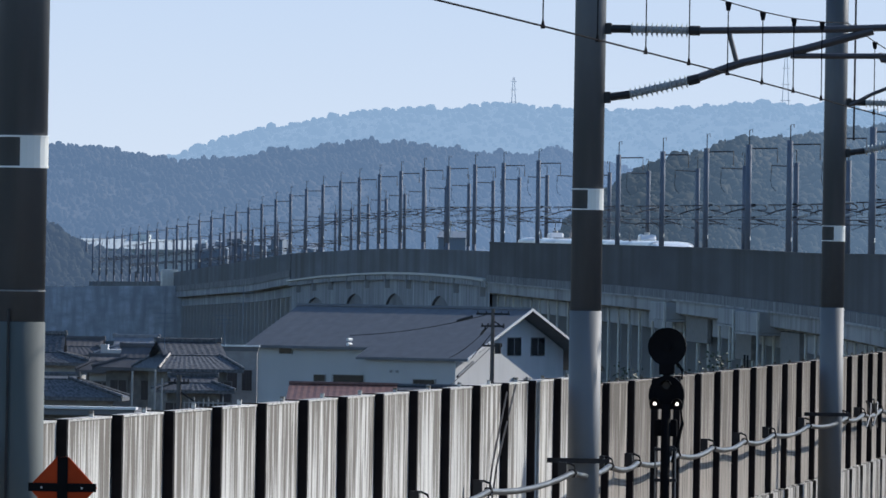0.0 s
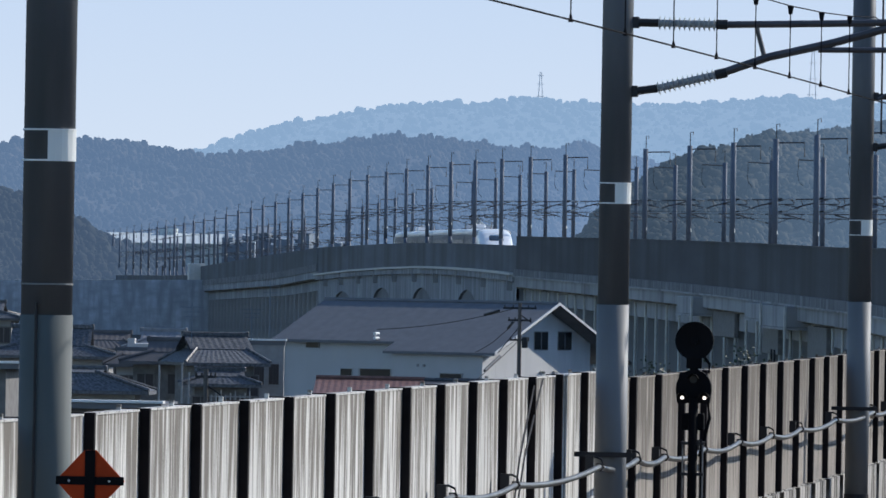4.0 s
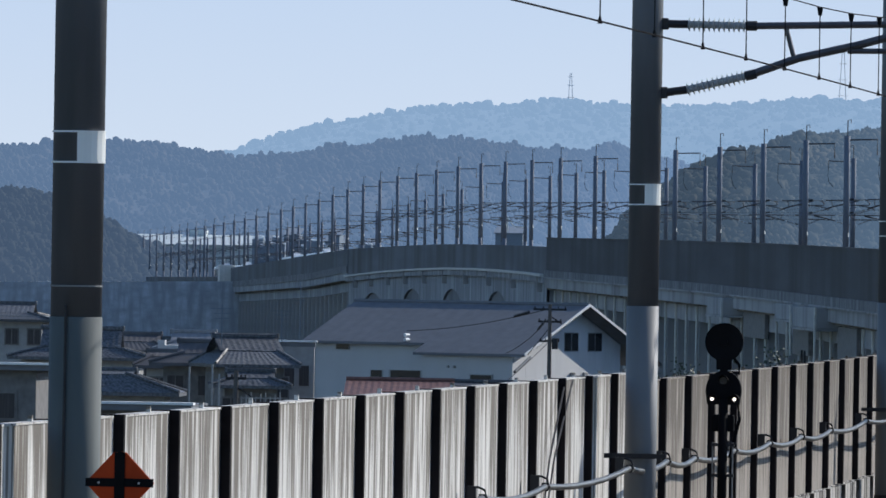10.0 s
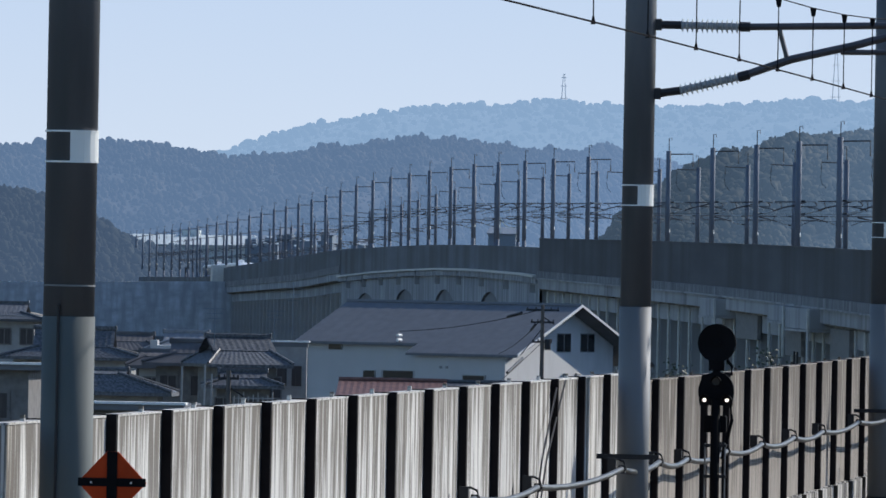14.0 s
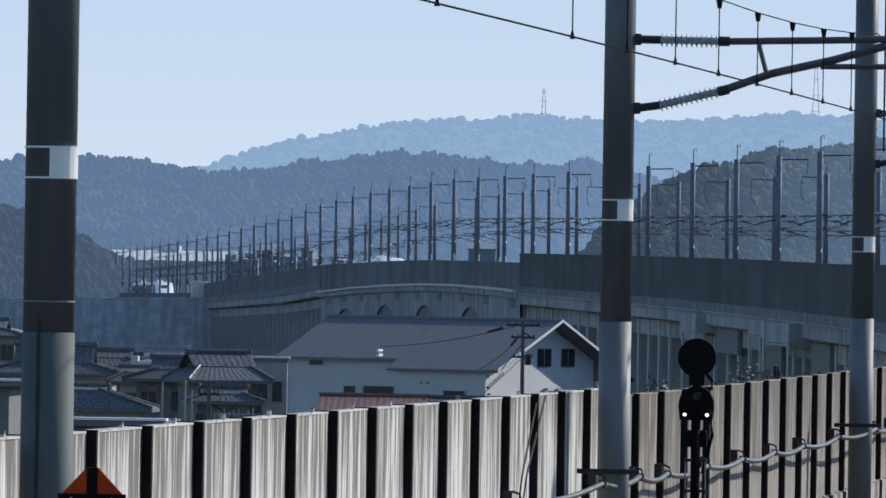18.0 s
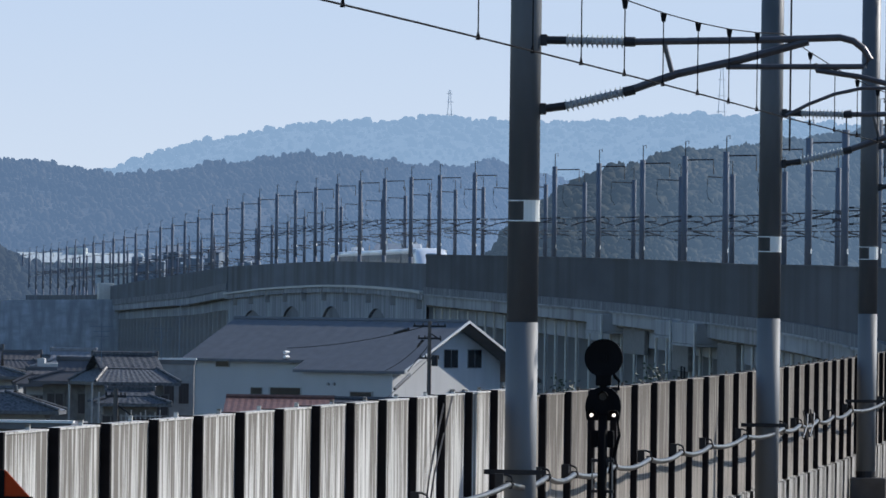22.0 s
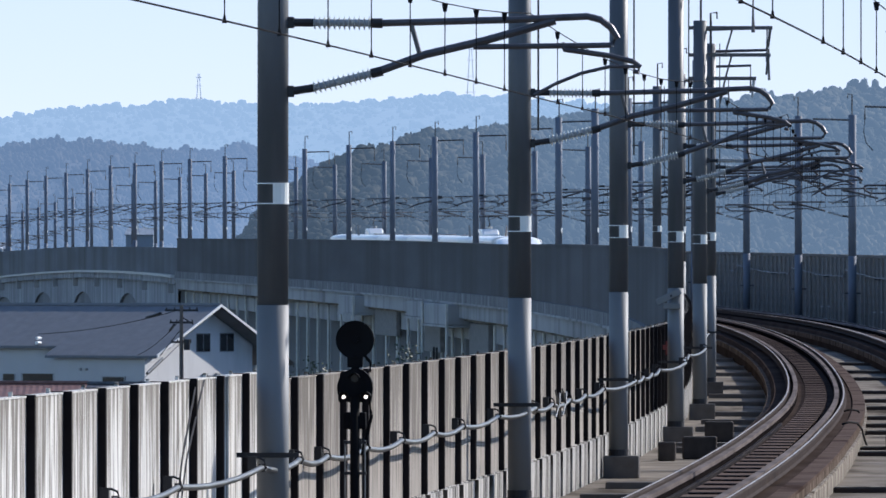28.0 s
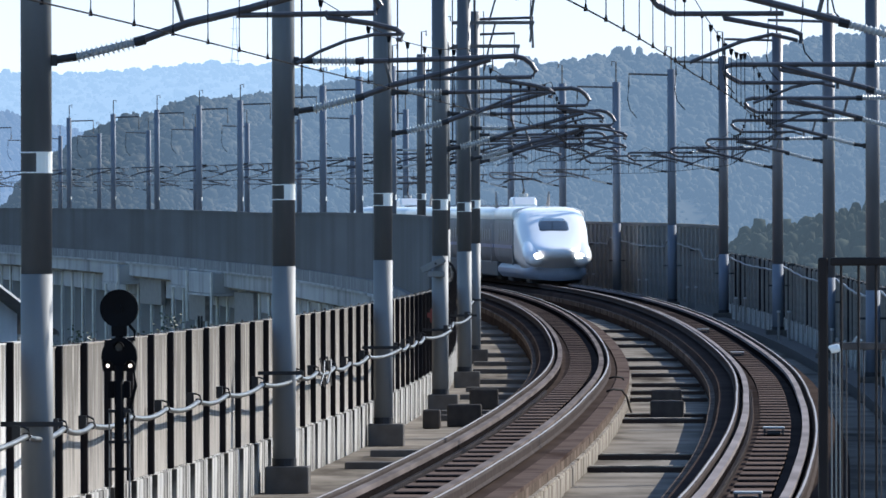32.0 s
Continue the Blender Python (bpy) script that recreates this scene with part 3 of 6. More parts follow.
def viaduct():
    v = thing("viaduct", "long curving grey concrete railway viaduct", "viaduct", kind="structure")
    part("deck", sweep(-60, 380, 10, rect(-1.0, 12.0, -0.9, -0.45)), "deck", v)
    part("deck", sweep(380, LINE_TO, 20, rect(-1.0, 12.0, -0.9, -0.45)), "deck", v)
    part("edge_beam", sweep(TALL_FROM - 40, TALL_TO, 10, rect(-1.42, -0.98, 0.2, 0.78)), "beam", v)
    part("edge_ledge", sweep(TALL_FROM - 40, TALL_TO, 10, rect(-1.5, -0.98, 0.08, 0.2)), "girder", v)
    part("fascia", sweep(TALL_FROM - 40, TALL_TO, 10, rect(-1.3, -0.98, -0.75, 0.08)), "girder", v)
    part("edge_beam", sweep(ARCH_TO, LINE_TO, 20, rect(-1.42, -0.98, 0.1, 0.95)), "beam", v)
    part("fascia", sweep(ARCH_TO, LINE_TO, 20, rect(-1.3, -0.98, -0.75, 0.1)), "girder_old", v)
    part("girder", sweep(-60, TALL_TO, 15, rect(-0.4, 0.6, -2.1, -0.9)), "girder", v)
    part("girder", sweep(-60, LINE_TO, 30, rect(10.4, 11.4, -2.1, -0.9)), "girder_old", v)
    part("girder", sweep(ARCH_TO, LINE_TO, 30, rect(-0.4, 0.6, -2.1, -0.9)), "girder_old", v)
    # added wall: lightens the column gaps as haze would
    part("infill_wall", sweep(296, TALL_TO, 10, rect(0.62, 0.78, -9.5, -0.92)), "girder", v, "flat wall added to lighten the gaps between the columns")
    # columns of the rigid frames
    s = 300.0
    k = 0
    while s < TALL_TO:
        z = deck_z(s)
        ob = part("column", boxed(-0.45, 0.55, -0.5, 0.5, -z, -2.05), "girder", v)
        ob.matrix_basis = on_pose(s, 0.0)
        ob = part("drain_pipe", tubed([(-0.58, 0.2, -z), (-0.58, 0.2, -0.9)], 0.09, 6), "ledge", v)
        ob.matrix_basis = on_pose(s, 0.0)
        k += 1
        s += 10.0 if k % 4 else 12.0
    bm = bmesh.new()
    s = 300.0
    while s < 1700:
        p = on_line(s, 10.9)
        box(bm, p.x - 0.5, p.x + 0.5, p.y - 0.5, p.y + 0.5, 0, p.z - 2.0)
        s += 10.6
    part("columns_of_the_far_side", bm, "girder_old", v)["kind"] = "stuff"
    s = ARCH_TO + 4
    while s < 1830:
        z = deck_z(s)
        ob = part("column", boxed(-0.5, 0.6, -0.8, 0.8, -z, -2.05), "girder_old", v)
        ob.matrix_basis = on_pose(s, 0.0)
        s += 12.0


def arch_bridge():
    """The river spans: a wall-like girder with round-headed recesses, and a pale ledge along it."""
    b = thing("arch_bridge", "concrete bridge spans with round-headed openings and a pale ledge", "bridge", kind="structure")
    s0, s1 = TALL_TO, ARCH_TO
    heads = [(1034.0, 16.0, -2.60), (1108.0, 18.0, -2.63), (1182.0, 20.0, -2.88), (1266.0, 23.0, -3.6)]
    verts, faces, cuts = [], [], [s0]
    for c, half, crown in heads:
        cuts += [c - half * math.cos(math.pi * k / 16) for k in range(17)]
    cuts.append(s1)
    for s in cuts:
        low, z_top = 0.0, EYE.z + LEDGE(s) - 0.2
        for c, half, crown in heads:
            q = (s - c) / half
            if abs(q) < 0.999:
                low = EYE.z + crown - 2.4 + 2.4 * math.sqrt(1 - q * q)
        for off in (-1.1, -0.85):
            p = on_line(s, off)
            verts += [(p.x, p.y, low), (p.x, p.y, z_top)]
    for i in range(len(cuts) - 1):
        a, d = i * 4, i * 4 + 4
        faces += [(a, d, d + 1, a + 1), (a + 2, a + 3, d + 3, d + 2), (a, a + 2, d + 2, d), (a + 1, d + 1, d + 3, a + 3)]
    me = bpy.data.meshes.new("spandrel_wall")
    me.from_pydata(verts, [], faces)
    part("spandrel_wall", me, "girder_old", b)
    part("deep_wall", sweep(s0, s1, 20, rect(-0.84, 0.4, -9.0, -0.9)), "girder_shade", b, "recessed wall behind the round heads, darkened for its shade")
    part("ledge", sweep(s0, s1, 8, [(-1.75, -0.2, 1), (-0.9, -0.2, 1), (-0.9, 0.0, 1), (-1.75, 0.0, 1)], eye_up(LEDGE)), "ledge", b, "pale weathered concrete ledge")
    part("ledge_soffit", sweep(s0, s1, 8, [(-1.5, -0.75, 1), (-1.08, -0.75, 1), (-1.08, -0.21, 1), (-1.5, -0.21, 1)], eye_up(LEDGE)), "girder_old", b)
    s = s0 + 6
    while s < s1 - 3:
        ob = part("bracket", boxed(-1.6, -1.05, -0.14, 0.14, EYE.z + LEDGE(s) - 1.6 - deck_z(s), EYE.z + LEDGE(s) - 0.22 - deck_z(s)), "girder", b)
        ob.matrix_basis = on_pose(s, 0.0)
        s += 37.0


viaduct()
arch_bridge()
bank = bpy.data.meshes.new("embankment")
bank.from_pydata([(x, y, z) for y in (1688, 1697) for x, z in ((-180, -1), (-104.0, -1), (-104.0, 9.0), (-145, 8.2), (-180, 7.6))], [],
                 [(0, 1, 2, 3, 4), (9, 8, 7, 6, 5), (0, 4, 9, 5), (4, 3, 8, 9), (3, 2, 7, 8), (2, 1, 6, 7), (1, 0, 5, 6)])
tagged(part("embankment", bank, "embankment"), "walled embankment below the distant line, paled for haze", "embankment", kind="structure")


# ---------------------------------------------------------------- noise walls
def panel_wall(name, label, s0, s1, off, side, height, kerb_h, mats, detailed, pitch=4.0):
    """Concrete panels between dark posts on a kerb. side: +1 when the track is at greater offsets."""
    w = thing(name, label, "wall", kind="structure")
    pm, km, qm = mats
    part("kerb", sweep(s0, s1, 8, rect(off - 0.16 * side, off + 0.10 * side, -0.5, kerb_h)), km, w)
    panel = bmesh.new()
    box(panel, -0.06, 0.06, 0.03, pitch - 0.03, kerb_h, height)
    post = bmesh.new()
    box(post, -0.10, 0.15 if detailed else 0.13, *((-0.05, 0.05) if pitch < 3.5 else (-0.09, 0.09)), kerb_h, height + 0.03)
    cap = bmesh.new()
    box(cap, -0.07, 0.07, 0.1, pitch - 0.1, height + 0.002, height + 0.02)
    box(cap, -0.02, 0.02, pitch * 0.72, pitch * 0.72 + 0.05, height + 0.021, height + 0.07)
    buttress = bmesh.new()
    box(buttress, 0.06, 0.17, 0.25, pitch - 0.75, -0.46, kerb_h - 0.015)
    first = None
    s = s0
    while s < s1 - 1:
        m = on_pose(s, off)
        if side < 0:
            m = m @ Matrix.Rotation(math.pi, 4, "Z") @ Matrix.Translation((0, -pitch, 0))
        if first is None:
            first = [part("panel", panel, pm, w), part("post", post, qm, w), part("cap", cap, pm, w), part("pilaster", buttress, km, w)]
        obs = first if s == s0 else [new(o.name.split(".")[0], o.data) for o in first]
        for o in obs:
            o.parent = w
            o.matrix_basis = m
        s += pitch
    return w


panel_wall("wall_left", "weathered pale concrete noise wall with dark steel posts", 60.3, 139.2, -0.55, 1, 2.50, 0.40, ("panel", "kerb", "post"), True, 3.29)
panel_wall("wall_left_onward", "weathered brownish concrete noise wall with dark steel posts", 139.3, TALL_FROM + 12, -0.58, 1, 2.38, 0.40, ("panel_brown", "kerb", "post"), True, 3.91)
# unseen before s = 180: that stretch is added to shade the deck
panel_wall("wall_right", "shaded concrete noise wall with dark ribs beyond the tracks", 92.0, 448.0, RIGHT_ROW + 0.75, -1, 2.25, 0.3, ("wall_right", "kerb", "post"), False)


def tall_wall(name, label, s0, s1, off, out, top, rib, mat="farwall", bay=4.0, foot=lambda s: deck_z(s) - 0.7):
    """A tall noise wall; its panels butt in bays with ribs on the outer side."""
    w = thing(name, label, "wall", kind="structure")
    s = s0
    while s < s1 - 0.5:
        e = min(s + bay, s1)
        verts = []
        for q in (s + 0.02, e - 0.02):
            for o in (off, off + 0.18 * out):
                p = on_line(q, o)
                verts += [(p.x, p.y, foot(q)), (p.x, p.y, top(q))]
        me = bpy.data.meshes.new("panel")
        me.from_pydata(verts, [], [(0, 1, 3, 2), (4, 6, 7, 5), (0, 4, 5, 1), (2, 3, 7, 6), (1, 5, 7, 3), (0, 2, 6, 4)])
        part("panel", me, mat, w)
        s = e
    if rib:
        part("capping", sweep(s0, s1, 10, [(off - 0.05, -0.03, 1), (off + 0.23 * out, -0.03, 1), (off + 0.23 * out, 0.1, 1), (off - 0.05, 0.1, 1)], top), mat, w)
    return w


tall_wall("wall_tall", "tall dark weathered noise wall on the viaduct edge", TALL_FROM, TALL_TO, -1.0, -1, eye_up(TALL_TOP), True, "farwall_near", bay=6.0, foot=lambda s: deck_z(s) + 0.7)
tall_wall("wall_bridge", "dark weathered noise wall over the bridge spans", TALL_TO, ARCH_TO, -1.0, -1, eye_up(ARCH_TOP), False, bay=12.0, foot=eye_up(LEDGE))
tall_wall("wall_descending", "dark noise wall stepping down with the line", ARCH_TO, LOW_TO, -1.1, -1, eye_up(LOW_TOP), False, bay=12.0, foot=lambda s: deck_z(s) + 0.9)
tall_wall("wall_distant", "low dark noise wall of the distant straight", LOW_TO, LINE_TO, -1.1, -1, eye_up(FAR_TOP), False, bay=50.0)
RIGHT_TOP = lambda s: deck_z(s) + 3.25
w = tall_wall("wall_right_tall", "tall dark ribbed noise wall along the outer curve", 448.0, 900.0, RIGHT_ROW + 0.75, 1, RIGHT_TOP, True, "wall_right", bay=4.0)
rib = None
for k in range(90):
    s = 448.5 + 3.3 * k
    if rib is None:
        rib = part("rib", boxed(-0.10, 0.0, -0.14, 0.14, 0.0, 3.2), "rib", w)
        o = rib
    else:
        o = new("rib", rib.data)
        o.parent = w
    o.matrix_basis = on_pose(s, RIGHT_ROW + 0.75)
for k in range(80):
    o = new("rib", rib.data)
    o.parent = w
    o.matrix_basis = on_pose(182.0 + 3.3 * k, RIGHT_ROW + 0.69) @ Matrix.Diagonal((1, 1, 0.69, 1))
tall_wall("wall_right_distant", "dark noise wall on the far side of the viaduct", 900.0, LINE_TO, RIGHT_ROW + 0.9, 1, lambda s: deck_z(s) + 1.2, False, bay=60.0)


# ---------------------------------------------------------------- tracks
def track(name, label, centre, s_far, edge, guard):
    t = thing(name, label, "railway track", kind="structure")
    part("bed", sweep(20, s_far, 8, [(centre - 1.3, -0.46), (centre + edge, -0.46), (centre + edge, 0.0), (centre + edge - 0.15, 0.24), (centre - 1.15, 0.24), (centre - 1.3, 0.0)], ease=True), "bed", t)
    for side in (-1, 1):
        c = centre + side * 0.75
        part("rail_web", sweep(20, s_far, 6, [(c - 0.07, 0.32), (c + 0.07, 0.32), (c + 0.035, 0.36), (c + 0.035, 0.46), (c - 0.035, 0.46), (c - 0.035, 0.36)], ease=True), "rail", t)
        part("rail_head", sweep(20, s_far, 6, rect(c - 0.032, c + 0.032, 0.462, RAIL_UP), ease=True), "rail_side", t)
        part("running_band", sweep(20, s_far, 6, rect(c - 0.015, c + 0.015, RAIL_UP, RAIL_UP + 0.004), ease=True), "rail_top", t, "polished running band of the rail")
        g = centre + side * 0.56
        part("guard_rail", sweep(20, s_far, 6, rect(g - 0.06, g + 0.06, 0.40, 0.475), ease=True), guard, t, "flat grey guard rail inside the running rail")
        part("guard_web", sweep(20, s_far, 6, rect(g - 0.052, g + 0.052, 0.245, 0.398), ease=True), "mortar", t, "web below the guard rail, its shaded side painted black")
    part("bed_lip", sweep(60, 560, 8, rect(centre - 1.36, centre - 1.24, -0.1, 0.09), ease=True), "bedside_brown", t, "brown stained lip of the track bed")
    clip = None
    for k in range(240):
        s = 100.0 + 0.62 * k
        if clip is None:
            clip = part("clip", boxed(-0.44, -0.37, -0.1, 0.1, 0.242, 0.325, bevel=0.01), "rail_side", t, "iron fastening clip at the foot of the guard rail")
            o = clip
        else:
            o = new("clip", clip.data)
            o.parent = t
        o.matrix_basis = on_pose(s, centre - 0.05 + EASE(s))
    slab = boxed(-0.29, 0.29, 0.0, 1.75, 0.314, 0.332, bevel=0.007)
    first = None
    s = 60.0
    while s < 560:
        if first is None:
            first = part("slab", slab, "slab", t)
            o = first
        else:
            o = new("slab", first.data)
            o.parent = t
        o.matrix_basis = on_pose(s + 0.9, centre + EASE(s + 0.9)) @ Matrix.Translation((0, -0.9, 0))
        s += 3.5
    # black layer added under each slab in place of its shaded side
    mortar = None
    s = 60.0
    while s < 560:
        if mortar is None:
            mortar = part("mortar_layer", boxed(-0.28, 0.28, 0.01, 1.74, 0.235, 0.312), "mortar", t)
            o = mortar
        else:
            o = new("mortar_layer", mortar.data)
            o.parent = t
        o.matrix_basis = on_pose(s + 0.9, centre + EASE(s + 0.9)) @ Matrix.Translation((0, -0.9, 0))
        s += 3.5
    s = 60.0
    first = None
    while s < 400:
        if first is None:
            first = part("stopper", tubed([(0, 0, 0.24), (0, 0, 0.27)], 0.2, 8), "bed", t)
            o = first
        else:
            o = new("stopper", first.data)
            o.parent = t
        o.matrix_basis = on_pose(s + 1.7, centre + EASE(s + 1.7))
        s += 3.5


track("track_left", "slab track with shiny rails curving away", LEFT_TRACK, 900.0, 1.1, "guard_dark")
track("track_right", "outer slab track with shiny rails curving away", RIGHT_TRACK, 900.0, 1.3, "guard")


def deck_details():
    # raised walkway slab between the tracks, with cross channels
    w = thing("walkway", "pale concrete strip between the tracks with cross channels", "walkway", kind="structure")
    part("strip", sweep(20, 600, 10, rect(LEFT_TRACK + 1.26, RIGHT_TRACK - 1.31, -0.46, -0.34), ease=True), "deck", w)
    part("bed_wall", sweep(20, 600, 8, rect(LEFT_TRACK + 1.11, LEFT_TRACK + 1.28, -0.46, 0.19), ease=True), "bedside", w)
    rnd = random.Random(5)
    trough = None
    for k in range(75):
        s = 110.0 + 4.1 * k
        if trough is None:
            trough = part("trough_block", boxed(-0.14, 0.17, 0.03, 4.07, -0.34, 0.0, bevel=0.02), "bedside", w)
            o = trough
        else:
            o = new("trough_block", trough.data)
            o.parent = w
        o.matrix_basis = on_pose(s, LEFT_TRACK + 1.14 + EASE(s) + rnd.uniform(-0.012, 0.012), rnd.uniform(-0.02, 0.008))
    part("trough_wall", sweep(60, 560, 8, rect(LEFT_TRACK + 1.1, LEFT_TRACK + 1.285, 0.01, 0.209), ease=True), "bedside_brown", w, "brown stained upper course of the trough")
    part("trough_lid", sweep(60, 560, 8, rect(LEFT_TRACK + 0.98, LEFT_TRACK + 1.30, 0.21, 0.27), ease=True), "slab", w, "brown stained lid of the cable trough")
    part("trough_lip", sweep(60, 560, 8, rect(LEFT_TRACK + 1.29, LEFT_TRACK + 1.35, 0.025, 0.055), ease=True), "bedside", w)
    for s in (183, 193, 230, 236, 259, 270, 282, 298, 310, 324, 348, 362, 380):
        o = part("cross_channel", boxed(LEFT_TRACK + 1.32, RIGHT_TRACK - 1.35, -0.5, 0.5, -0.35, -0.25, bevel=0.015), "bed", w)
        o.matrix_basis = on_pose(s * 1.06, EASE(s * 1.06))
        # pale strip on top paints in the channel's sunlit edge
        o = part("channel_lid", boxed(LEFT_TRACK + 1.36, RIGHT_TRACK - 1.5, -0.44, 0.44, -0.248, -0.225), "bedside", w)
        o.matrix_basis = on_pose(s * 1.06, EASE(s * 1.06))
        o = part("cross_channel", boxed(0.1, LEFT_TRACK - 1.35, -0.5, 0.5, -0.46, -0.32, bevel=0.015), "block", w)
        o.matrix_basis = on_pose(s * 1.105, 0)
    for s, off, z, sx, h in ((270, 5.42, -0.34, 0.375, 0.36), (249, 5.48, -0.34, 0.378, 0.42), (246, 0.98, -0.45, 0.38, 0.5), (270, 0.95, -0.45, 0.35, 0.5), (243.5, 0.32, -0.45, 0.19, 0.42)):
        o = part("junction_box", boxed(-sx, sx, -0.4, 0.4, 0.0, h, bevel=0.03), "box_dark")
        tagged(o, "squat dark concrete equipment box beside the track", "equipment box", "trackside boxes")
        o.matrix_basis = on_pose(s, off, z)


deck_details()
side = part("side_trough", sweep(100, 620, 10, rect(RIGHT_ROW - 0.65, RIGHT_ROW + 0.05, -0.448, -0.16)), "block")
tagged(side, "pale concrete cable trough at the foot of the outer wall", "trough", kind="structure")
for s in (330.0, 371.0, 410.0, 452.0, 493.0, 536.0):
    g = thing("marker_stub", "pair of short grey stub posts with pale caps", "marker post", "stub posts by the outer track", at=on_pose(s, RIGHT_ROW - 0.5, -0.16))
    for dx in (0.0, 0.34):
        part("stub", tubed([(dx, 0, 0), (dx, 0, 0.95)], 0.045, 8), "rib", g)
        part("cap", tubed([(dx, 0, 0.95), (dx, 0, 1.02)], 0.06, 8), "porcelain", g)


# ---------------------------------------------------------------- masts
POLE_H, POLE_R = 10.6, 0.19


def hinged_bracket(m, big, outer=False):
    """Insulated bracket towards +x that carries the wires; on the outer row the steady arm points back to the track."""
    za, zb = 6.72, 5.88
    r = 0.043
    sides = 8 if big else 5
    part("top_tube", tubed([(1.30, 0, za), (2.88, 0, za + 0.04), (3.84, 0, za + 0.08), (4.0, 0, za + 0.04), (4.12, 0, za - 0.05), (4.2, 0, za - 0.17), (4.13, 0, za - 0.27)] if not outer else [(1.30, 0, za), (3.6, 0, za), (3.72, 0, za - 0.03), (3.76, 0, za - 0.10), (3.68, 0, za - 0.20), (3.48, 0, za - 0.31)], r, sides), "tube", m)
    part("stay_tube", tubed([(1.28, 0, zb + 0.25), (1.85, 0, zb + 0.455), (2.6, 0, zb + 0.63), (3.45, 0, za + 0.03)] if not outer else [(1.28, 0, za - 0.42), (2.78, 0, za - 0.03)], r * 1.15, sides), "tube", m)
    part("lower_tube", tubed([(2.45, 0, za - 0.29), (4.13, 0, za - 0.27)] if not outer else [(2.05, 0, za - 0.31), (3.48, 0, za - 0.31)], r * 0.8, sides), "tube", m)
    part("strut", tubed([(1.69, 0, za), (1.80, 0, zb + 0.44)] if not outer else [(1.52, 0, za), (1.62, 0, zb + 0.45)], r * 0.7, sides), "tube", m)
    for z0, z1, nm in ((za, za, "top_insulator"), (zb, zb + 0.25, "stay_insulator") if not outer else (za - 0.7, za - 0.43, "stay_insulator")):
        ins = bmesh.new()
        a, b = Vector((0.33, 0, z0 + 0.01)), Vector((1.30, 0, z1))
        if big:
            pts, rad = [a], [0.035]
            for k in range(12):
                q = 0.17 + 0.75 * k / 12
                pts += [a.lerp(b, q), a.lerp(b, q + 0.022), a.lerp(b, q + 0.03)]
                rad += [0.045, 0.07 if outer else 0.09, 0.045]
            pts.append(b)
            rad.append(0.035)
            tube(ins, pts, rad, 10)
        else:
            tube(ins, [a.lerp(b, 0.15), a.lerp(b, 0.85)], 0.065, 6)
        part(nm, ins, "porcelain", m, "ribbed pale porcelain insulator")
        part("insulator_cap", tubed([a - Vector((0.12, 0, 0)), a.lerp(b, 0.17)], 0.05, sides), "iron", m)
        if big:
            part("insulator_cap", tubed([a.lerp(b, 0.9), b + (b - a) * 0.04], 0.06, sides), "iron", m)
            part("hinge", boxed(-0.02, 0.26, -0.05, 0.05, z0 - 0.06, z0 + 0.08, bevel=0.01), "iron", m)
    if outer:
        part("registration_arm", tubed([(1.87, 0, za - 0.38), (2.2, 0, za - 0.30), (2.6, 0, za - 0.39), (3.27, 0, za - 0.66)], 0.026, sides), "tube", m)
        part("drop_bracket", tubed([(2.83, 0, za - 0.02), (2.82, 0, za - 0.09), (1.95, 0, za - 0.25), (1.83, 0, za - 0.30), (1.83, 0, za - 0.42)], 0.034, sides), "tube", m)
        return
    part("registration_arm", tubed([(3.19, 0, 5.84), (3.45, 0, 5.98), (3.77, 0, 6.11), (4.12, 0, 6.19), (4.45, 0, 6.19)] if big else [(3.19, 0, 5.84), (4.4, 0, 6.19)], 0.022, sides), "tube", m)
    part("drop_bracket", tubed([(3.53, 0, za - 0.24), (3.56, 0, za - 0.32), (4.12, 0, za - 0.40), (4.4, 0, za - 0.47), (4.48, 0, za - 0.53), (4.46, 0, za - 0.6), (4.4, 0, za - 0.58)], 0.034, sides), "tube", m)


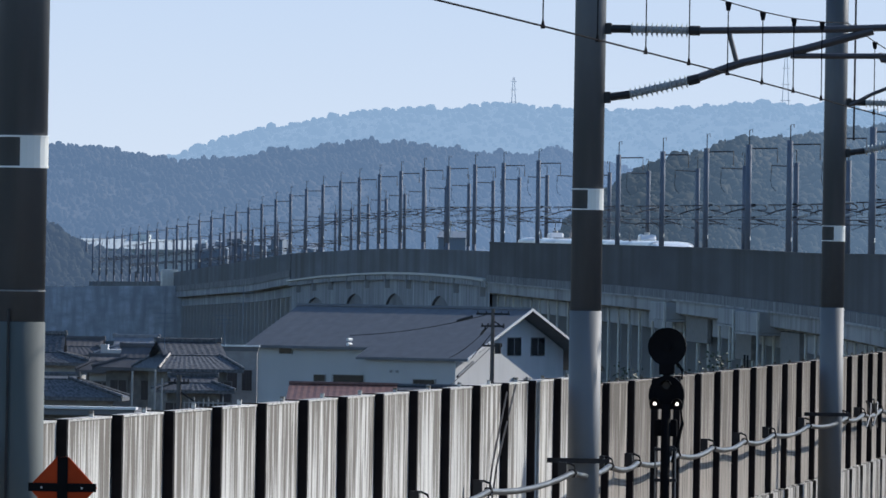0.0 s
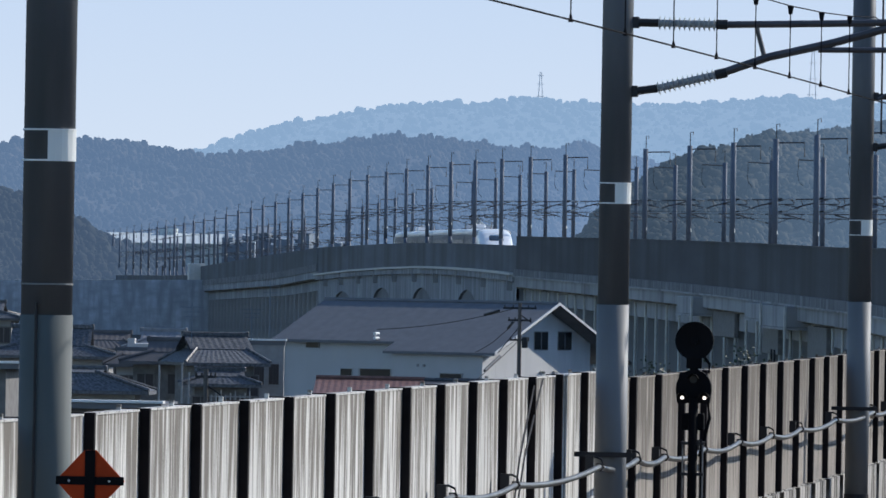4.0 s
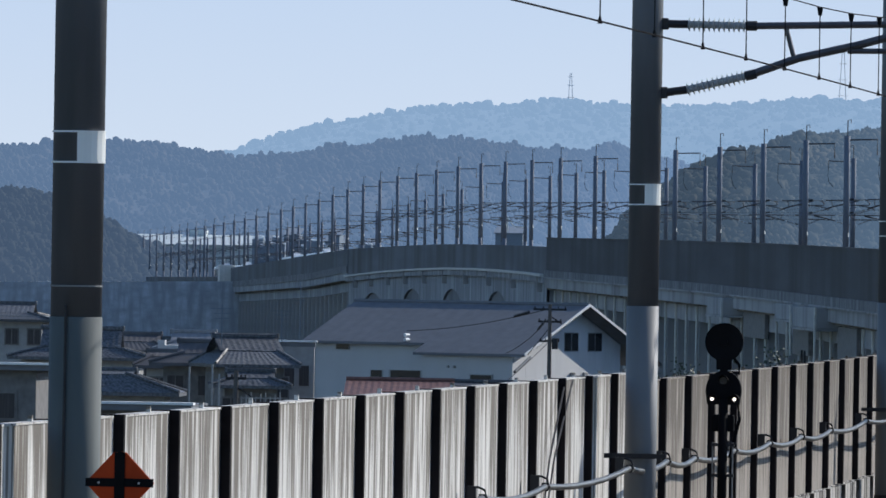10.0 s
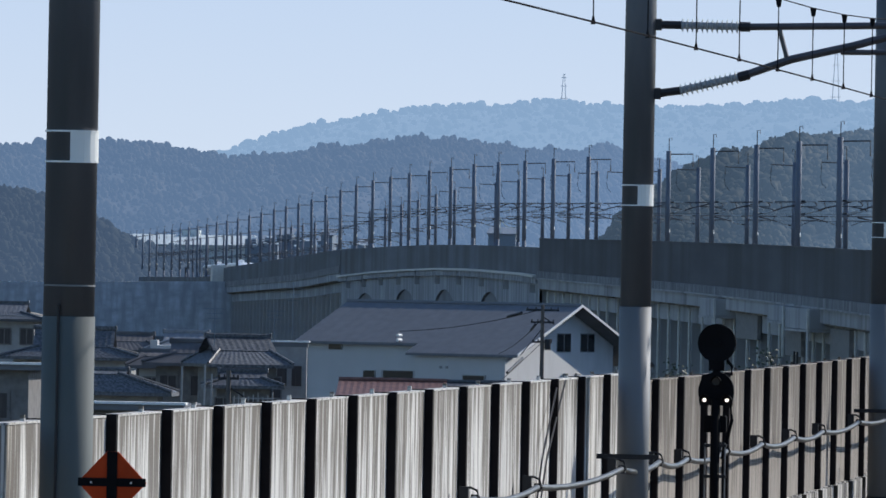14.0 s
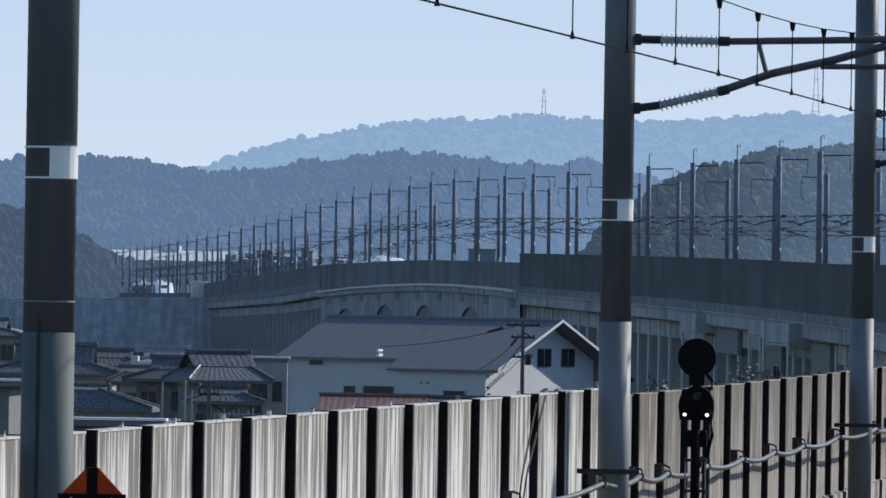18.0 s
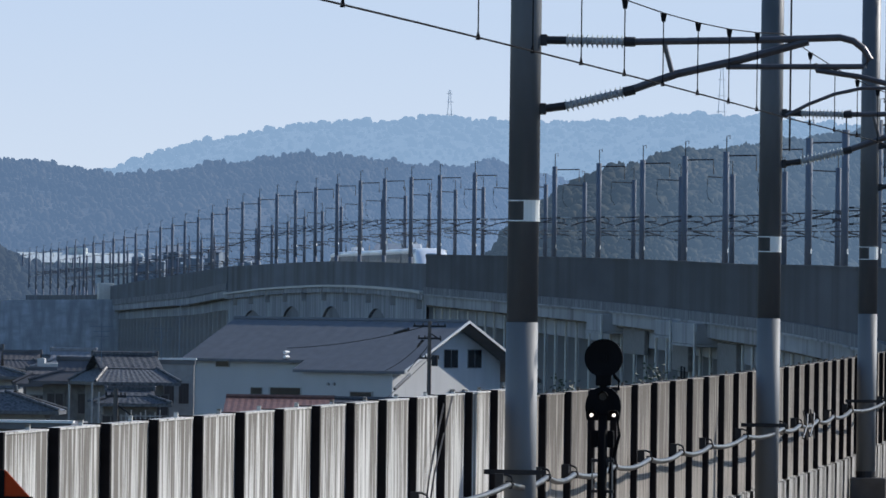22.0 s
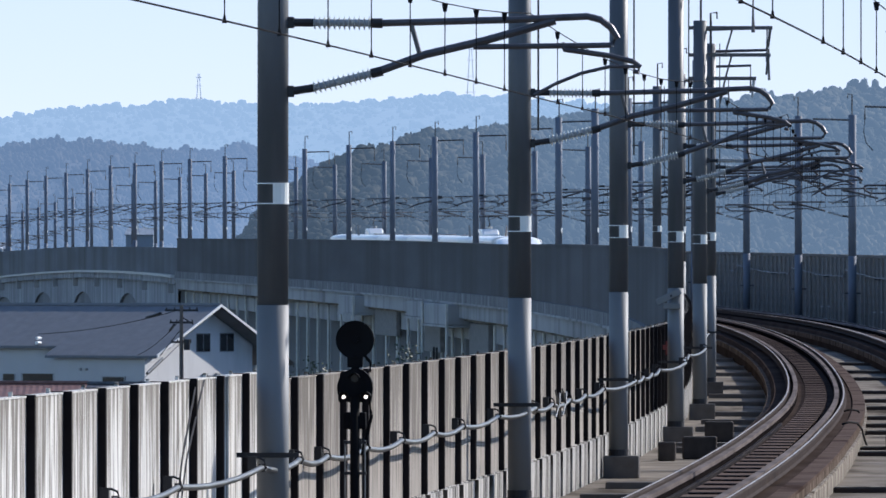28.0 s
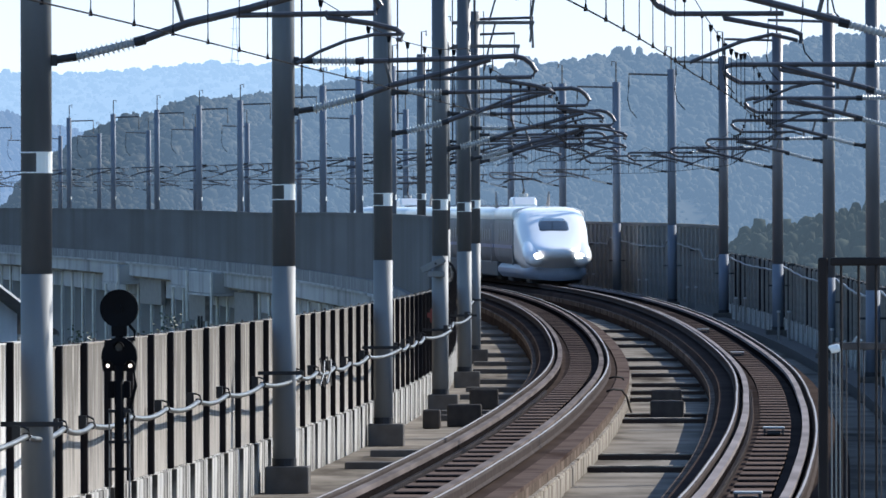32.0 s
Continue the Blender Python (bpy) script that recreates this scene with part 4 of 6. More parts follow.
def mast(name, label, big=True, band=4.55, shaft=POLE_R, bracket=True, outer=False):
    """One overhead-line mast: two-tone shaft, white band, hinged bracket towards +x, top arm and hook."""
    m = thing(name, label, "mast", "overhead line masts")
    # outer row: the foot's paler look before the wall is put into colour
    split = band - (1.36 if band > 4.6 else 1.23) if not outer else (2.3 if big else 3.3)
    n = 20 if big else 10
    part("shaft_lower", tubed([(0, 0, -0.02), (0, 0, split)], shaft + 0.006, n), ("pole_light" if big and not outer else "pole_far") if shaft < 0.2 else "pole_stout", m, "pale grey lower shaft", smooth=True)
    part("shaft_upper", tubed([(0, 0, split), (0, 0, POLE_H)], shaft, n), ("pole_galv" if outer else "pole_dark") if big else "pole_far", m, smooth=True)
    if outer:
        band = 0.0
    bm = bmesh.new()
    ring = []
    for z in (band - 0.12, band + 0.12) if not outer else (0.02, 0.2):
        ring.append([bm.verts.new(((shaft + 0.006) * math.cos(a), (shaft + 0.006) * math.sin(a), z)) for a in [radians((-85 if big else -52) + (190 if big else 80) * k / 12) for k in range(13)]])
    for k in range(12):
        bm.faces.new((ring[0][k], ring[0][k + 1], ring[1][k + 1], ring[1][k]))
    if outer:
        bm.free()
        part("base_collar", tubed([(0, 0, 0.0), (0, 0, 0.12)], shaft + 0.03, n), "iron", m)
    else:
        part("white_band", bm, "white_band", m, "white reflective band")
    if big and not outer:
        part("base_collar", tubed([(0, 0, 0.0), (0, 0, 0.13)], shaft + 0.015, n), "iron", m)
        part("band_clip", tubed([(0, 0, band + 0.115), (0, 0, band + 0.13)], shaft + 0.01, n), "white_band", m)
        part("band_clip", tubed([(0, 0, band - 0.13), (0, 0, band - 0.115)], shaft + 0.01, n), "white_band", m)
        if not bracket:
            part("earth_wire", tubed([(-0.05, -shaft - 0.012, 0.0), (-0.05, -shaft - 0.012, split + 0.1)], 0.012, 5), "iron", m, "dark earth wire down the shaft")
        if not bracket:
            part("seam", tubed([(0, 0, 3.62), (0, 0, 3.635)], shaft + 0.005, n), "pole_light", m)
    part("footing", boxed(-0.3, 0.42, -0.4, 0.4, -0.46, 0.0, bevel=0.02), "block", m, "concrete footing block")
    if bracket:
        hinged_bracket(m, big, outer)
    # top arm and hook
    part("hook_rod", tubed([(0.02, 0, POLE_H), (0.02, 0, POLE_H + 0.95), (0.22, 0, POLE_H + 0.98), (0.22, 0, POLE_H + 0.78)], 0.035, 5), "tube", m)
    part("feeder_arm", tubed([(0, 0, POLE_H - 0.25), (1.85, 0, POLE_H - 0.2), (1.85, 0, POLE_H - 1.15 if not outer else POLE_H - 0.75)], 0.05, 5), "tube", m)
    if outer:
        part("jumper", tubed([(1.85, 0, POLE_H - 0.75), (1.9, 0, POLE_H - 1.3), (1.8, 0, POLE_H - 1.75), (1.5, 0, POLE_H - 2.1)], 0.02, 5), "wire", m, "thin loop of jumper wire")
    if big and 1 < band < 4.7:
        part("ladder_rail", tubed([(shaft + 0.12, 0, 6.1), (shaft + 0.12, 0, POLE_H)], 0.018, 5), "iron", m)
    part("tie_bar", boxed(-0.42, 0.34, -0.26, -0.2, 1.52, 1.58), "iron", m)
    return m


LEFT_S = [88.0, 134.4] + [(n + 1.5) * 40.7 for n in range(3, 15)] + [674.5, 713.5, 752.5, 792.5, 834.4, 877.0, 920.5, 964.0, 1002.5, 1041.5] + [1080.0 + 39.0 * n for n in range(13)] + [1592.0 + 44.0 * n for n in range(34)]
RIGHT_S = [97.0, 143.0, 188.0, 240.0, 294.0, 338.0, 385.0, 432.0, 475.0, 520.0, 563.0] + [563.0 + 40.7 * n for n in range(1, 7)] + [850.0, 892.8, 942.7, 986.0] + [986.0 + 39.3 * n for n in range(1, 13)] + [1457.6 + 41.0 * n for n in range(1, 35)]


BRACKET_PARTS = ("top_tube", "stay_tube", "lower_tube", "strut", "top_insulator", "stay_insulator", "insulator_cap", "hinge", "registration_arm", "drop_bracket")
TOP_LIFT = ramp([(338, -0.1), (385, -0.14), (432, -0.44), (475, -0.58), (520, -0.05), (563, 0.37), (604, 0.2), (760, 0.0)])
WIRE_LIFT = ramp([(188, 0.0), (240, 0.06), (294, 0.12), (338, -0.16), (385, -0.35), (432, -0.43), (800, -0.45)])


def masts():
    near = mast("mast", "two-tone steel overhead-line mast with insulated bracket", True, 4.735)
    near.matrix_basis = on_pose(LEFT_S[1], 0.03)
    for o in near.children:
        if o.name.split(".")[0] in BRACKET_PARTS:
            o.matrix_basis = Matrix.Translation((0, 0, 0.09)) @ o.matrix_basis
    big = mast("mast", "two-tone steel overhead-line mast with insulated bracket")
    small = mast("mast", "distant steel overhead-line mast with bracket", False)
    big.matrix_basis = on_pose(LEFT_S[2], 0)
    stout = mast("mast", "stout two-tone steel overhead-line mast", True, 4.74, 0.208, False)
    stout.matrix_basis = on_pose(LEFT_S[0], -0.03)
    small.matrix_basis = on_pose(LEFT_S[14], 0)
    for k, s in enumerate(LEFT_S):
        if k in (0, 1, 2, 14):
            continue
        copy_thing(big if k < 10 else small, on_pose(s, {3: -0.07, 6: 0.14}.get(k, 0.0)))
    turn = Matrix.Rotation(math.pi, 4, "Z")
    for k, s in enumerate(RIGHT_S):
        if k == 0:
            continue
        if k in (1, 8):
            m = mast("mast", "plain galvanised steel overhead-line mast of the outer row", k == 1, outer=True)
            m.matrix_basis = on_pose(s, RIGHT_ROW) @ turn
            if k == 1:
                outer_big = m
            else:
                outer_small = m
        else:
            m = copy_thing(outer_big if k < 8 else outer_small, on_pose(s, RIGHT_ROW) @ turn)
        lift, crown = WIRE_LIFT(s), TOP_LIFT(s)
        for o in m.children:
            kind = o.name.split(".")[0]
            if kind in BRACKET_PARTS:
                o.matrix_basis = Matrix.Translation((0, 0, lift)) @ o.matrix_basis
            elif kind in ("shaft_upper", "hook_rod", "feeder_arm", "jumper"):
                o.matrix_basis = Matrix.Translation((0, 0, crown)) @ o.matrix_basis
    # the nearest outer bracket carries its tubes higher
    for o in outer_big.children:
        if o.name.split(".")[0] in ("top_tube", "stay_tube", "lower_tube", "strut", "top_insulator", "stay_insulator", "insulator_cap", "hinge"):
            o.matrix_basis = Matrix.Translation((0, 0, 0.28)) @ o.matrix_basis


masts()


ZIGZAG = (0.9, 0.45, -0.03)


def overhead_wires(name, label, centre, masts_s, lift):
    """Contact wire, carrier wire and droppers of one track; the wire zigzags at each mast."""
    t = thing(name, label, "overhead wire")
    pts_c, pts_m, drops = [], [], []
    for i in range(len(masts_s) - 1):
        a, b = masts_s[i], masts_s[i + 1]
        za, zb = ZIGZAG[i] if i < 3 else 0.15 * (-1) ** i, ZIGZAG[i + 1] if i < 2 else 0.15 * (-1) ** (i + 1)
        n = 9
        for k in range(n):
            q = k / n
            s = a + (b - a) * q
            o = centre + za + (zb - za) * q
            c = on_line(s, o, 5.92 + lift(s))
            sag = 0.28 * 4 * q * (1 - q)
            m = on_line(s, o, 6.93 - sag + lift(s))
            pts_c.append(c)
            pts_m.append(m)
            if 0 < k:
                drops.append((s, c, m))
    part("contact_wire", tubed(pts_c, 0.009, 5), "wire", t)
    part("carrier_wire", tubed(pts_m, 0.007, 5), "wire", t)
    far = bmesh.new()
    for s, c, m in drops:
        if s < 330:
            d = tubed([c, m], 0.006, 4)
            tube(d, [c - Vector((0, 0, 0.02)), c + Vector((0, 0, 0.05))], [0.022, 0.008], 6)
            tube(d, [m - Vector((0, 0, 0.09)), m - Vector((0, 0, 0.0))], [0.02, 0.035], 8)
            part("dropper", d, "wire", t)
        elif s < 700:
            tube(far, [c, m], 0.008, 3, cap=False)
    part("dropper_rest", far, "wire", t)["kind"] = "stuff"


overhead_wires("overhead_wire", "overhead contact and carrier wires with droppers, inner track", LEFT_TRACK, [40.0] + LEFT_S[:26], lambda s: 0.0)
overhead_wires("overhead_wire", "overhead contact and carrier wires with droppers, outer track", RIGHT_TRACK, [50.0] + RIGHT_S[:26], WIRE_LIFT)


# ---------------------------------------------------------------- trackside things on the left
def wall_cable():
    """A grey cable slung along the wall on hooks, swinging out round each mast."""
    c = thing("wall_cable", "thick grey cable slung on hooks along the noise wall", "cable")
    stops = []
    s = 66.0
    while s < 380:
        near = min(abs(s - m) for m in LEFT_S)
        out = -0.22 + 0.52 * max(0.0, 1 - near / 7.0)
        stops.append((s, out, 1.30 + 0.14 * max(0.0, 1 - near / 9.0) + 0.0005 * (s - 60)))
        s += 6.6
    pts, hooks = [], []
    for (a, oa, za), (b, ob, zb) in zip(stops, stops[1:]):
        for k in range(6):
            q = k / 6
            pts.append(on_line(a + (b - a) * q, oa + (ob - oa) * q, za + (zb - za) * q - 0.30 * q * (1 - q)))
    part("sheath", tubed(pts, 0.037, 8), "cable", c, smooth=True)
    hook = bmesh.new()
    tube(hook, [(-0.17, 0, 0.10), (-0.05, 0, 0.12), (0.02, 0, 0.09), (0.05, 0, 0.0), (0.0, 0, -0.05)], 0.014, 5)
    box(hook, -0.04, 0.04, -0.04, 0.04, -0.05, 0.045)
    box(hook, -0.17, -0.07, -0.05, 0.05, -0.05, 0.13)
    first = None
    for s, o, z in stops:
        if first is None:
            first = part("hook", hook, "iron", c)
            ob = first
        else:
            ob = new("hook", first.data)
            ob.parent = c
        ob.matrix_basis = on_pose(s, o, z)
    strap = bmesh.new()
    tube(strap, [(0.02, -0.7, 0.26), (0.04, 0.0, 0.02), (0.02, 0.9, -0.26)], 0.018, 5)
    tube(strap, [(0.03, -0.9, -0.22), (0.05, 0.1, 0.0), (0.03, 0.6, 0.2)], 0.015, 5)
    for s in STRAPS:
        o = part("strap", strap.copy(), "cable", c, "loose strap ends tied round the cable")
        o.matrix_basis = on_pose(s, -0.17, 1.36)
    strap.free()


STRAPS = (198.5, 201.0)
wall_cable()

def right_cable():
    c = thing("wall_cable", "pale cable slung along the outer noise wall", "cable")
    pts = []
    highs = [RIGHT_S[4 + k] + 14.0 for k in range(9)]
    for k in range(150):
        s = 250.0 + 2.5 * k
        low, high = (1.95, 2.26) if s < 458 else (2.3, 2.62)
        d = min([h - s for h in highs if h >= s] + [60.0])
        pts.append(on_line(s, RIGHT_ROW + 0.45, low + (high - low) * max(0.0, 1 - d / 24.0) + 0.02 * math.sin(s * 0.9)))
    part("sheath", tubed(pts, 0.035, 6), "pole_light", c, smooth=True)
    for k in range(9):
        s = 265.0 + 40.7 * k
        o = part("hook", boxed(-0.03, 0.25, -0.03, 0.03, -0.04, 0.04), "iron", c)
        o.matrix_basis = on_pose(s, RIGHT_ROW + 0.45, 2.25)


right_cable()


def signal():
    """Two-headed lamp signal on a post by the wall."""
    g = thing("railway_signal", "black two-headed railway signal with two lit lamps", "signal", at=on_pose(143.0, 0.325, 0.035))
    e = EYE.z - deck_z(143)
    part("post", tubed([(0, 0, -0.3), (0, 0, e - 1.74)], 0.062, 14), "black", g, smooth=True)
    part("base_plate", boxed(-0.3, 0.3, -0.3, 0.3, -0.5, -0.1, bevel=0.03), "block", g)
    disc = bmesh.new()
    ring = [(math.cos(a), math.sin(a)) for a in [k * math.tau / 28 for k in range(28)]]
    for y0, r0, y1, r1 in ((0.06, 0.0, 0.06, 0.25), (0.06, 0.25, -0.02, 0.25), (-0.02, 0.25, -0.02, 0.235), (-0.02, 0.235, 0.02, 0.06), (0.02, 0.06, 0.02, 0.0)):
        for k in range(28):
            a, b = ring[k], ring[(k + 1) % 28]
            vs = [disc.verts.new((r * q[0], y, e - 1.0 + r * q[1])) for y, r, q in ((y0, r0, a), (y0, r0, b), (y1, r1, b), (y1, r1, a))]
            disc.faces.new(vs)
    bmesh.ops.remove_doubles(disc, verts=disc.verts, dist=0.0005)
    bmesh.ops.recalc_face_normals(disc, faces=disc.faces)
    part("upper_head", disc, "black", g, "round black signal disc")
    part("upper_lens", tubed([(0, -0.03, e - 1.0), (0, 0.0, e - 1.0)], 0.045, 12), "black", g)
    head = bmesh.new()
    out = [(-0.21, -0.19), (0.21, -0.19), (0.232, -0.02)] + [(0.232 * math.cos(a), 0.25 * math.sin(a)) for a in [radians(15 + 150 * k / 10) for k in range(11)]] + [(-0.232, -0.02)]
    for y in (-0.02, 0.1):
        head.faces.new([head.verts.new((x, y, e - 1.62 + z)) for x, z in out])
    head.verts.ensure_lookup_table()
    n = len(out)
    for k in range(n):
        head.faces.new((head.verts[k], head.verts[(k + 1) % n], head.verts[n + (k + 1) % n], head.verts[n + k]))
    bmesh.ops.recalc_face_normals(head, faces=head.faces)
    part("lower_head", head, "black", g, "dome-topped black lamp head")
    for x, z, lit in ((-0.145, -1.74, True), (0.145, -1.74, True), (0.0, -1.50, False)):
        part("lamp", tubed([(x, -0.05, e + z), (x, -0.021, e + z)], 0.022 if lit else 0.05, 12), "signal_lamp" if lit else "glass_dark", g, "lit lamp" if lit else "unlit lamp")
        hood = bmesh.new()
        pr = []
        for y in (-0.022, -0.16):
            pr.append([hood.verts.new((x + 0.07 * math.cos(a), y, e + z + 0.07 * math.sin(a))) for a in [radians(10 + 160 * k / 8) for k in range(9)]])
        for k in range(8):
            hood.faces.new((pr[0][k], pr[0][k + 1], pr[1][k + 1], pr[1][k]))
        part("hood", hood, "black", g)
    part("neck", boxed(-0.1, 0.1, -0.02, 0.08, e - 1.36, e - 1.22, bevel=0.01), "black", g)
    part("neck", tubed([(0, 0.03, e - 1.4), (0, 0.03, e - 1.2)], 0.05, 8), "black", g)
    part("terminal_box", boxed(-0.15, 0.14, 0.0, 0.14, e - 2.16, e - 1.94, bevel=0.015), "black", g)
    part("conduit", tubed([(0.12, 0.05, e - 1.2), (0.2, 0.05, e - 1.3), (0.19, 0.05, e - 1.42)], 0.022, 6), "black", g)
    part("conduit", tubed([(0.18, 0.05, e - 1.75), (0.21, 0.05, e - 2.0), (0.15, 0.05, e - 2.25), (0.09, 0.02, e - 2.5)], 0.024, 6), "black", g)
    for x in (-0.13, 0.13):
        part("side_rod", tubed([(x, 0, e - 2.3), (x, 0, 0.3)], 0.012, 5), "pole_light", g)
    for z in (-2.35, -2.75, -3.1):
        part("clamp", boxed(-0.15, 0.15, -0.03, 0.03, e + z, e + z + 0.04), "iron", g)


signal()


def warning_sign():
    g = thing("warning_sign", "orange diamond trackside board with a black cross", "sign", at=on_pose(84.0, 0.95))
    z = 2.14
    r = 0.265
    bm = bmesh.new()
    out = [(-r, 0), (0.0 - 0.045, r - 0.03), (0.045, r - 0.03), (r, 0), (0.045, -r + 0.03), (-0.045, -r + 0.03)]
    for y in (0.0, 0.03):
        bm.faces.new([bm.verts.new((x, y, z + q)) for x, q in out])
    bm.verts.ensure_lookup_table()
    for k in range(6):
        bm.faces.new((bm.verts[k], bm.verts[(k + 1) % 6], bm.verts[6 + (k + 1) % 6], bm.verts[6 + k]))
    bmesh.ops.recalc_face_normals(bm, faces=bm.faces)
    part("board", bm, "orange", g)
    part("cross_bar", boxed(-0.262, 0.262, -0.008, -0.002, z - 0.03, z + 0.035), "black", g)
    part("cross_bar", boxed(-0.04, 0.04, -0.012, -0.004, z - 0.235, z + 0.235), "black", g)
    for x in (-0.16, 0.15):
        part("rivet", tubed([(x, -0.014, z), (x, -0.006, z)], 0.009, 6), "steel_white", g)
    part("post", tubed([(0, 0.06, -0.45), (0, 0.06, z + 0.1)], 0.03, 8), "pole_light", g)


warning_sign()
red_box = thing("emergency_box", "small dull red call box on a thin brown post", "call box", at=on_pose(270.0, -0.3))
part("post", tubed([(0, 0, -0.45), (0, 0, 1.75)], 0.022, 8), "fence_panel", red_box)
part("box", boxed(-0.06, 0.06, -0.06, 0.06, 1.68, 2.02, bevel=0.015), "red", red_box)
part("cross_plate", boxed(-0.13, 0.13, -0.075, -0.065, 1.8, 1.92, bevel=0.004), "red", red_box)


def mast_extras():
    """Feeder frame on the sixth mast, floodlight bracket on the fifth."""
    f = thing("feeder_frame", "dark steel feeder frame with hanging insulators on a mast", "feeder frame", at=on_pose(LEFT_S[5], 0))
    for z, w in ((10.4, 2.0), (9.65, 1.95), (9.0, 1.55)):
        part("cross_arm", boxed(-0.3, w, -0.05, 0.05, z - 0.05, z + 0.05), "tube", f)
        part("hanger", tubed([(w - 0.06, 0, z), (w - 0.12, 0, z - 0.55)], [0.05, 0.035], 6), "porcelain" if z < 9.5 else "tube", f)
        part("hanger", tubed([(w * 0.45, 0, z), (w * 0.35, 0, z - 0.7)], 0.03, 6), "tube", f)
    g = thing("mast_bracket", "pale angled bracket with a box on a mast", "bracket", at=on_pose(LEFT_S[4], 0))
    arm = part("arm", boxed(-0.32, 0.32, -0.07, 0.07, -0.08, 0.08, bevel=0.015), "pole_light", g)
    arm.matrix_basis = pose(-0.16, -0.3, 3.12, 0, -27, 0)
    part("box", boxed(-0.3, 0.12, -0.34, -0.2, 2.82, 2.96, bevel=0.015), "pole_light", g)
    part("bolt", tubed([(-0.1, -0.39, 3.14), (-0.1, -0.36, 3.14)], 0.03, 8), "iron", g)


mast_extras()


def platform():
    p = thing("platform", "station platform end of grey concrete paving", "platform", kind="structure")
    part("slab", sweep(-60, 64, 8, rect(RIGHT_TRACK + 1.8, 18.0, -0.45, RAIL_UP + 1.25)), "platform", p)
    part("edge_line", sweep(-60, 64, 8, rect(RIGHT_TRACK + 1.84, RIGHT_TRACK + 2.1, RAIL_UP + 1.25, RAIL_UP + 1.256)), "white_band", p)
    part("apron", sweep(-60, 64, 8, rect(12.0, 18.0, -8.0, -0.454)), "girder", p)


platform()


def platform_fence():
    f = thing("platform_fence", "dark brown steel railing at the platform end", "fence")
    z0, z1, x0, y0 = deck_z(60) + RAIL_UP + 1.25, EYE.z - 0.14, 2.085, 60.0
    part("corner_post", boxed(x0 - 0.027, x0 + 0.027, y0 - 0.03, y0 + 0.03, z0, z1, bevel=0.008), "fence", f)
    part("top_rail", boxed(x0 + 0.04, x0 + 3.0, y0 - 0.035, y0 + 0.035, z1 - 0.045, z1, bevel=0.008), "fence", f)
    part("lower_rail", boxed(x0 + 0.04, x0 + 3.0, y0 - 0.02, y0 + 0.02, z0 + 0.15, z0 + 0.2), "fence", f)
    part("mid_rail", boxed(x0 + 0.085, x0 + 3.0, y0 + 0.9, y0 + 0.96, EYE.z - 0.652, EYE.z - 0.612, bevel=0.006), "fence_panel", f, "brown second rail behind the bars")
    part("rail_knob", tubed([(x0 + 0.2, y0 + 0.93, EYE.z - 0.612), (x0 + 0.215, y0 + 0.93, EYE.z - 0.585), (x0 + 0.245, y0 + 0.93, EYE.z - 0.605)], 0.01, 6), "porcelain", f)
    bar = None
    for k in range(29):
        if bar is None:
            bar = part("bar", tubed([(0, 0, z0 + 0.2), (0, 0, z1 - 0.04)], 0.0075, 6), "fence", f)
            o = bar
        else:
            o = new("bar", bar.data)
            o.parent = f
        o.matrix_basis = pose(x0 + 0.099 + 0.0947 * k, y0, 0)
    slim = None
    for k in range(29):
        if slim is None:
            slim = part("slim_bar", tubed([(0, 0, z0), (0, 0, EYE.z - 0.65)], 0.0045, 6), "fence_panel", f, "thin brown bar below the second rail")
            o = slim
        else:
            o = new("slim_bar", slim.data)
            o.parent = f
        o.matrix_basis = pose(x0 + 0.16 + 0.0954 * k, y0 + 0.93, 0)
    w = thing("white_pipe", "three thin pale pipes under a white capped end", "pipe")
    for dx in (0.035, 0.059, 0.081):
        part("pipe", tubed([(x0 + dx, y0 - 0.3, z0), (x0 + dx, y0 - 0.3, EYE.z - 0.64)], 0.0042, 8), "pole_light", w)
    part("cap", tubed([(x0 + 0.026, y0 - 0.3, EYE.z - 0.64), (x0 + 0.03, y0 - 0.3, EYE.z - 0.637), (x0 + 0.07, y0 - 0.3, EYE.z - 0.629), (x0 + 0.08, y0 - 0.3, EYE.z - 0.627)], [0.018, 0.023, 0.023, 0.019], 12), "trim_white", w)


platform_fence()


# ---------------------------------------------------------------- the town below
def roof_plane(bm, a, b, c, d, rib=0.28, rise=0.013):
    """A tiled slope: a-b along the eave, d-c along the ridge, with raised tile rows running up the slope."""
    a, b, c, d = map(Vector, (a, b, c, d))
    n = max(2, round((b - a).length / rib))
    up = (b - a).cross(d - a).normalized()
    if up.z < 0:
        up = -up
    low, high = [], []
    for k in range(2 * n + 1):
        q = k / (2 * n)
        lift = up * (rise if k % 2 else 0.0)
        low.append(bm.verts.new(a.lerp(b, q) + lift))
        high.append(bm.verts.new(d.lerp(c, q) + lift))
    for k in range(2 * n):
        bm.faces.new((low[k], low[k + 1], high[k + 1], high[k]))
    # eave thickness
    t = Vector((0, 0, 0.14))
    und = [bm.verts.new(v.co - t) for v in (low[0], low[-1], high[-1], high[0])]
    bm.faces.new(und)
    bm.faces.new((low[0], low[-1], und[1], und[0]))
    return bm


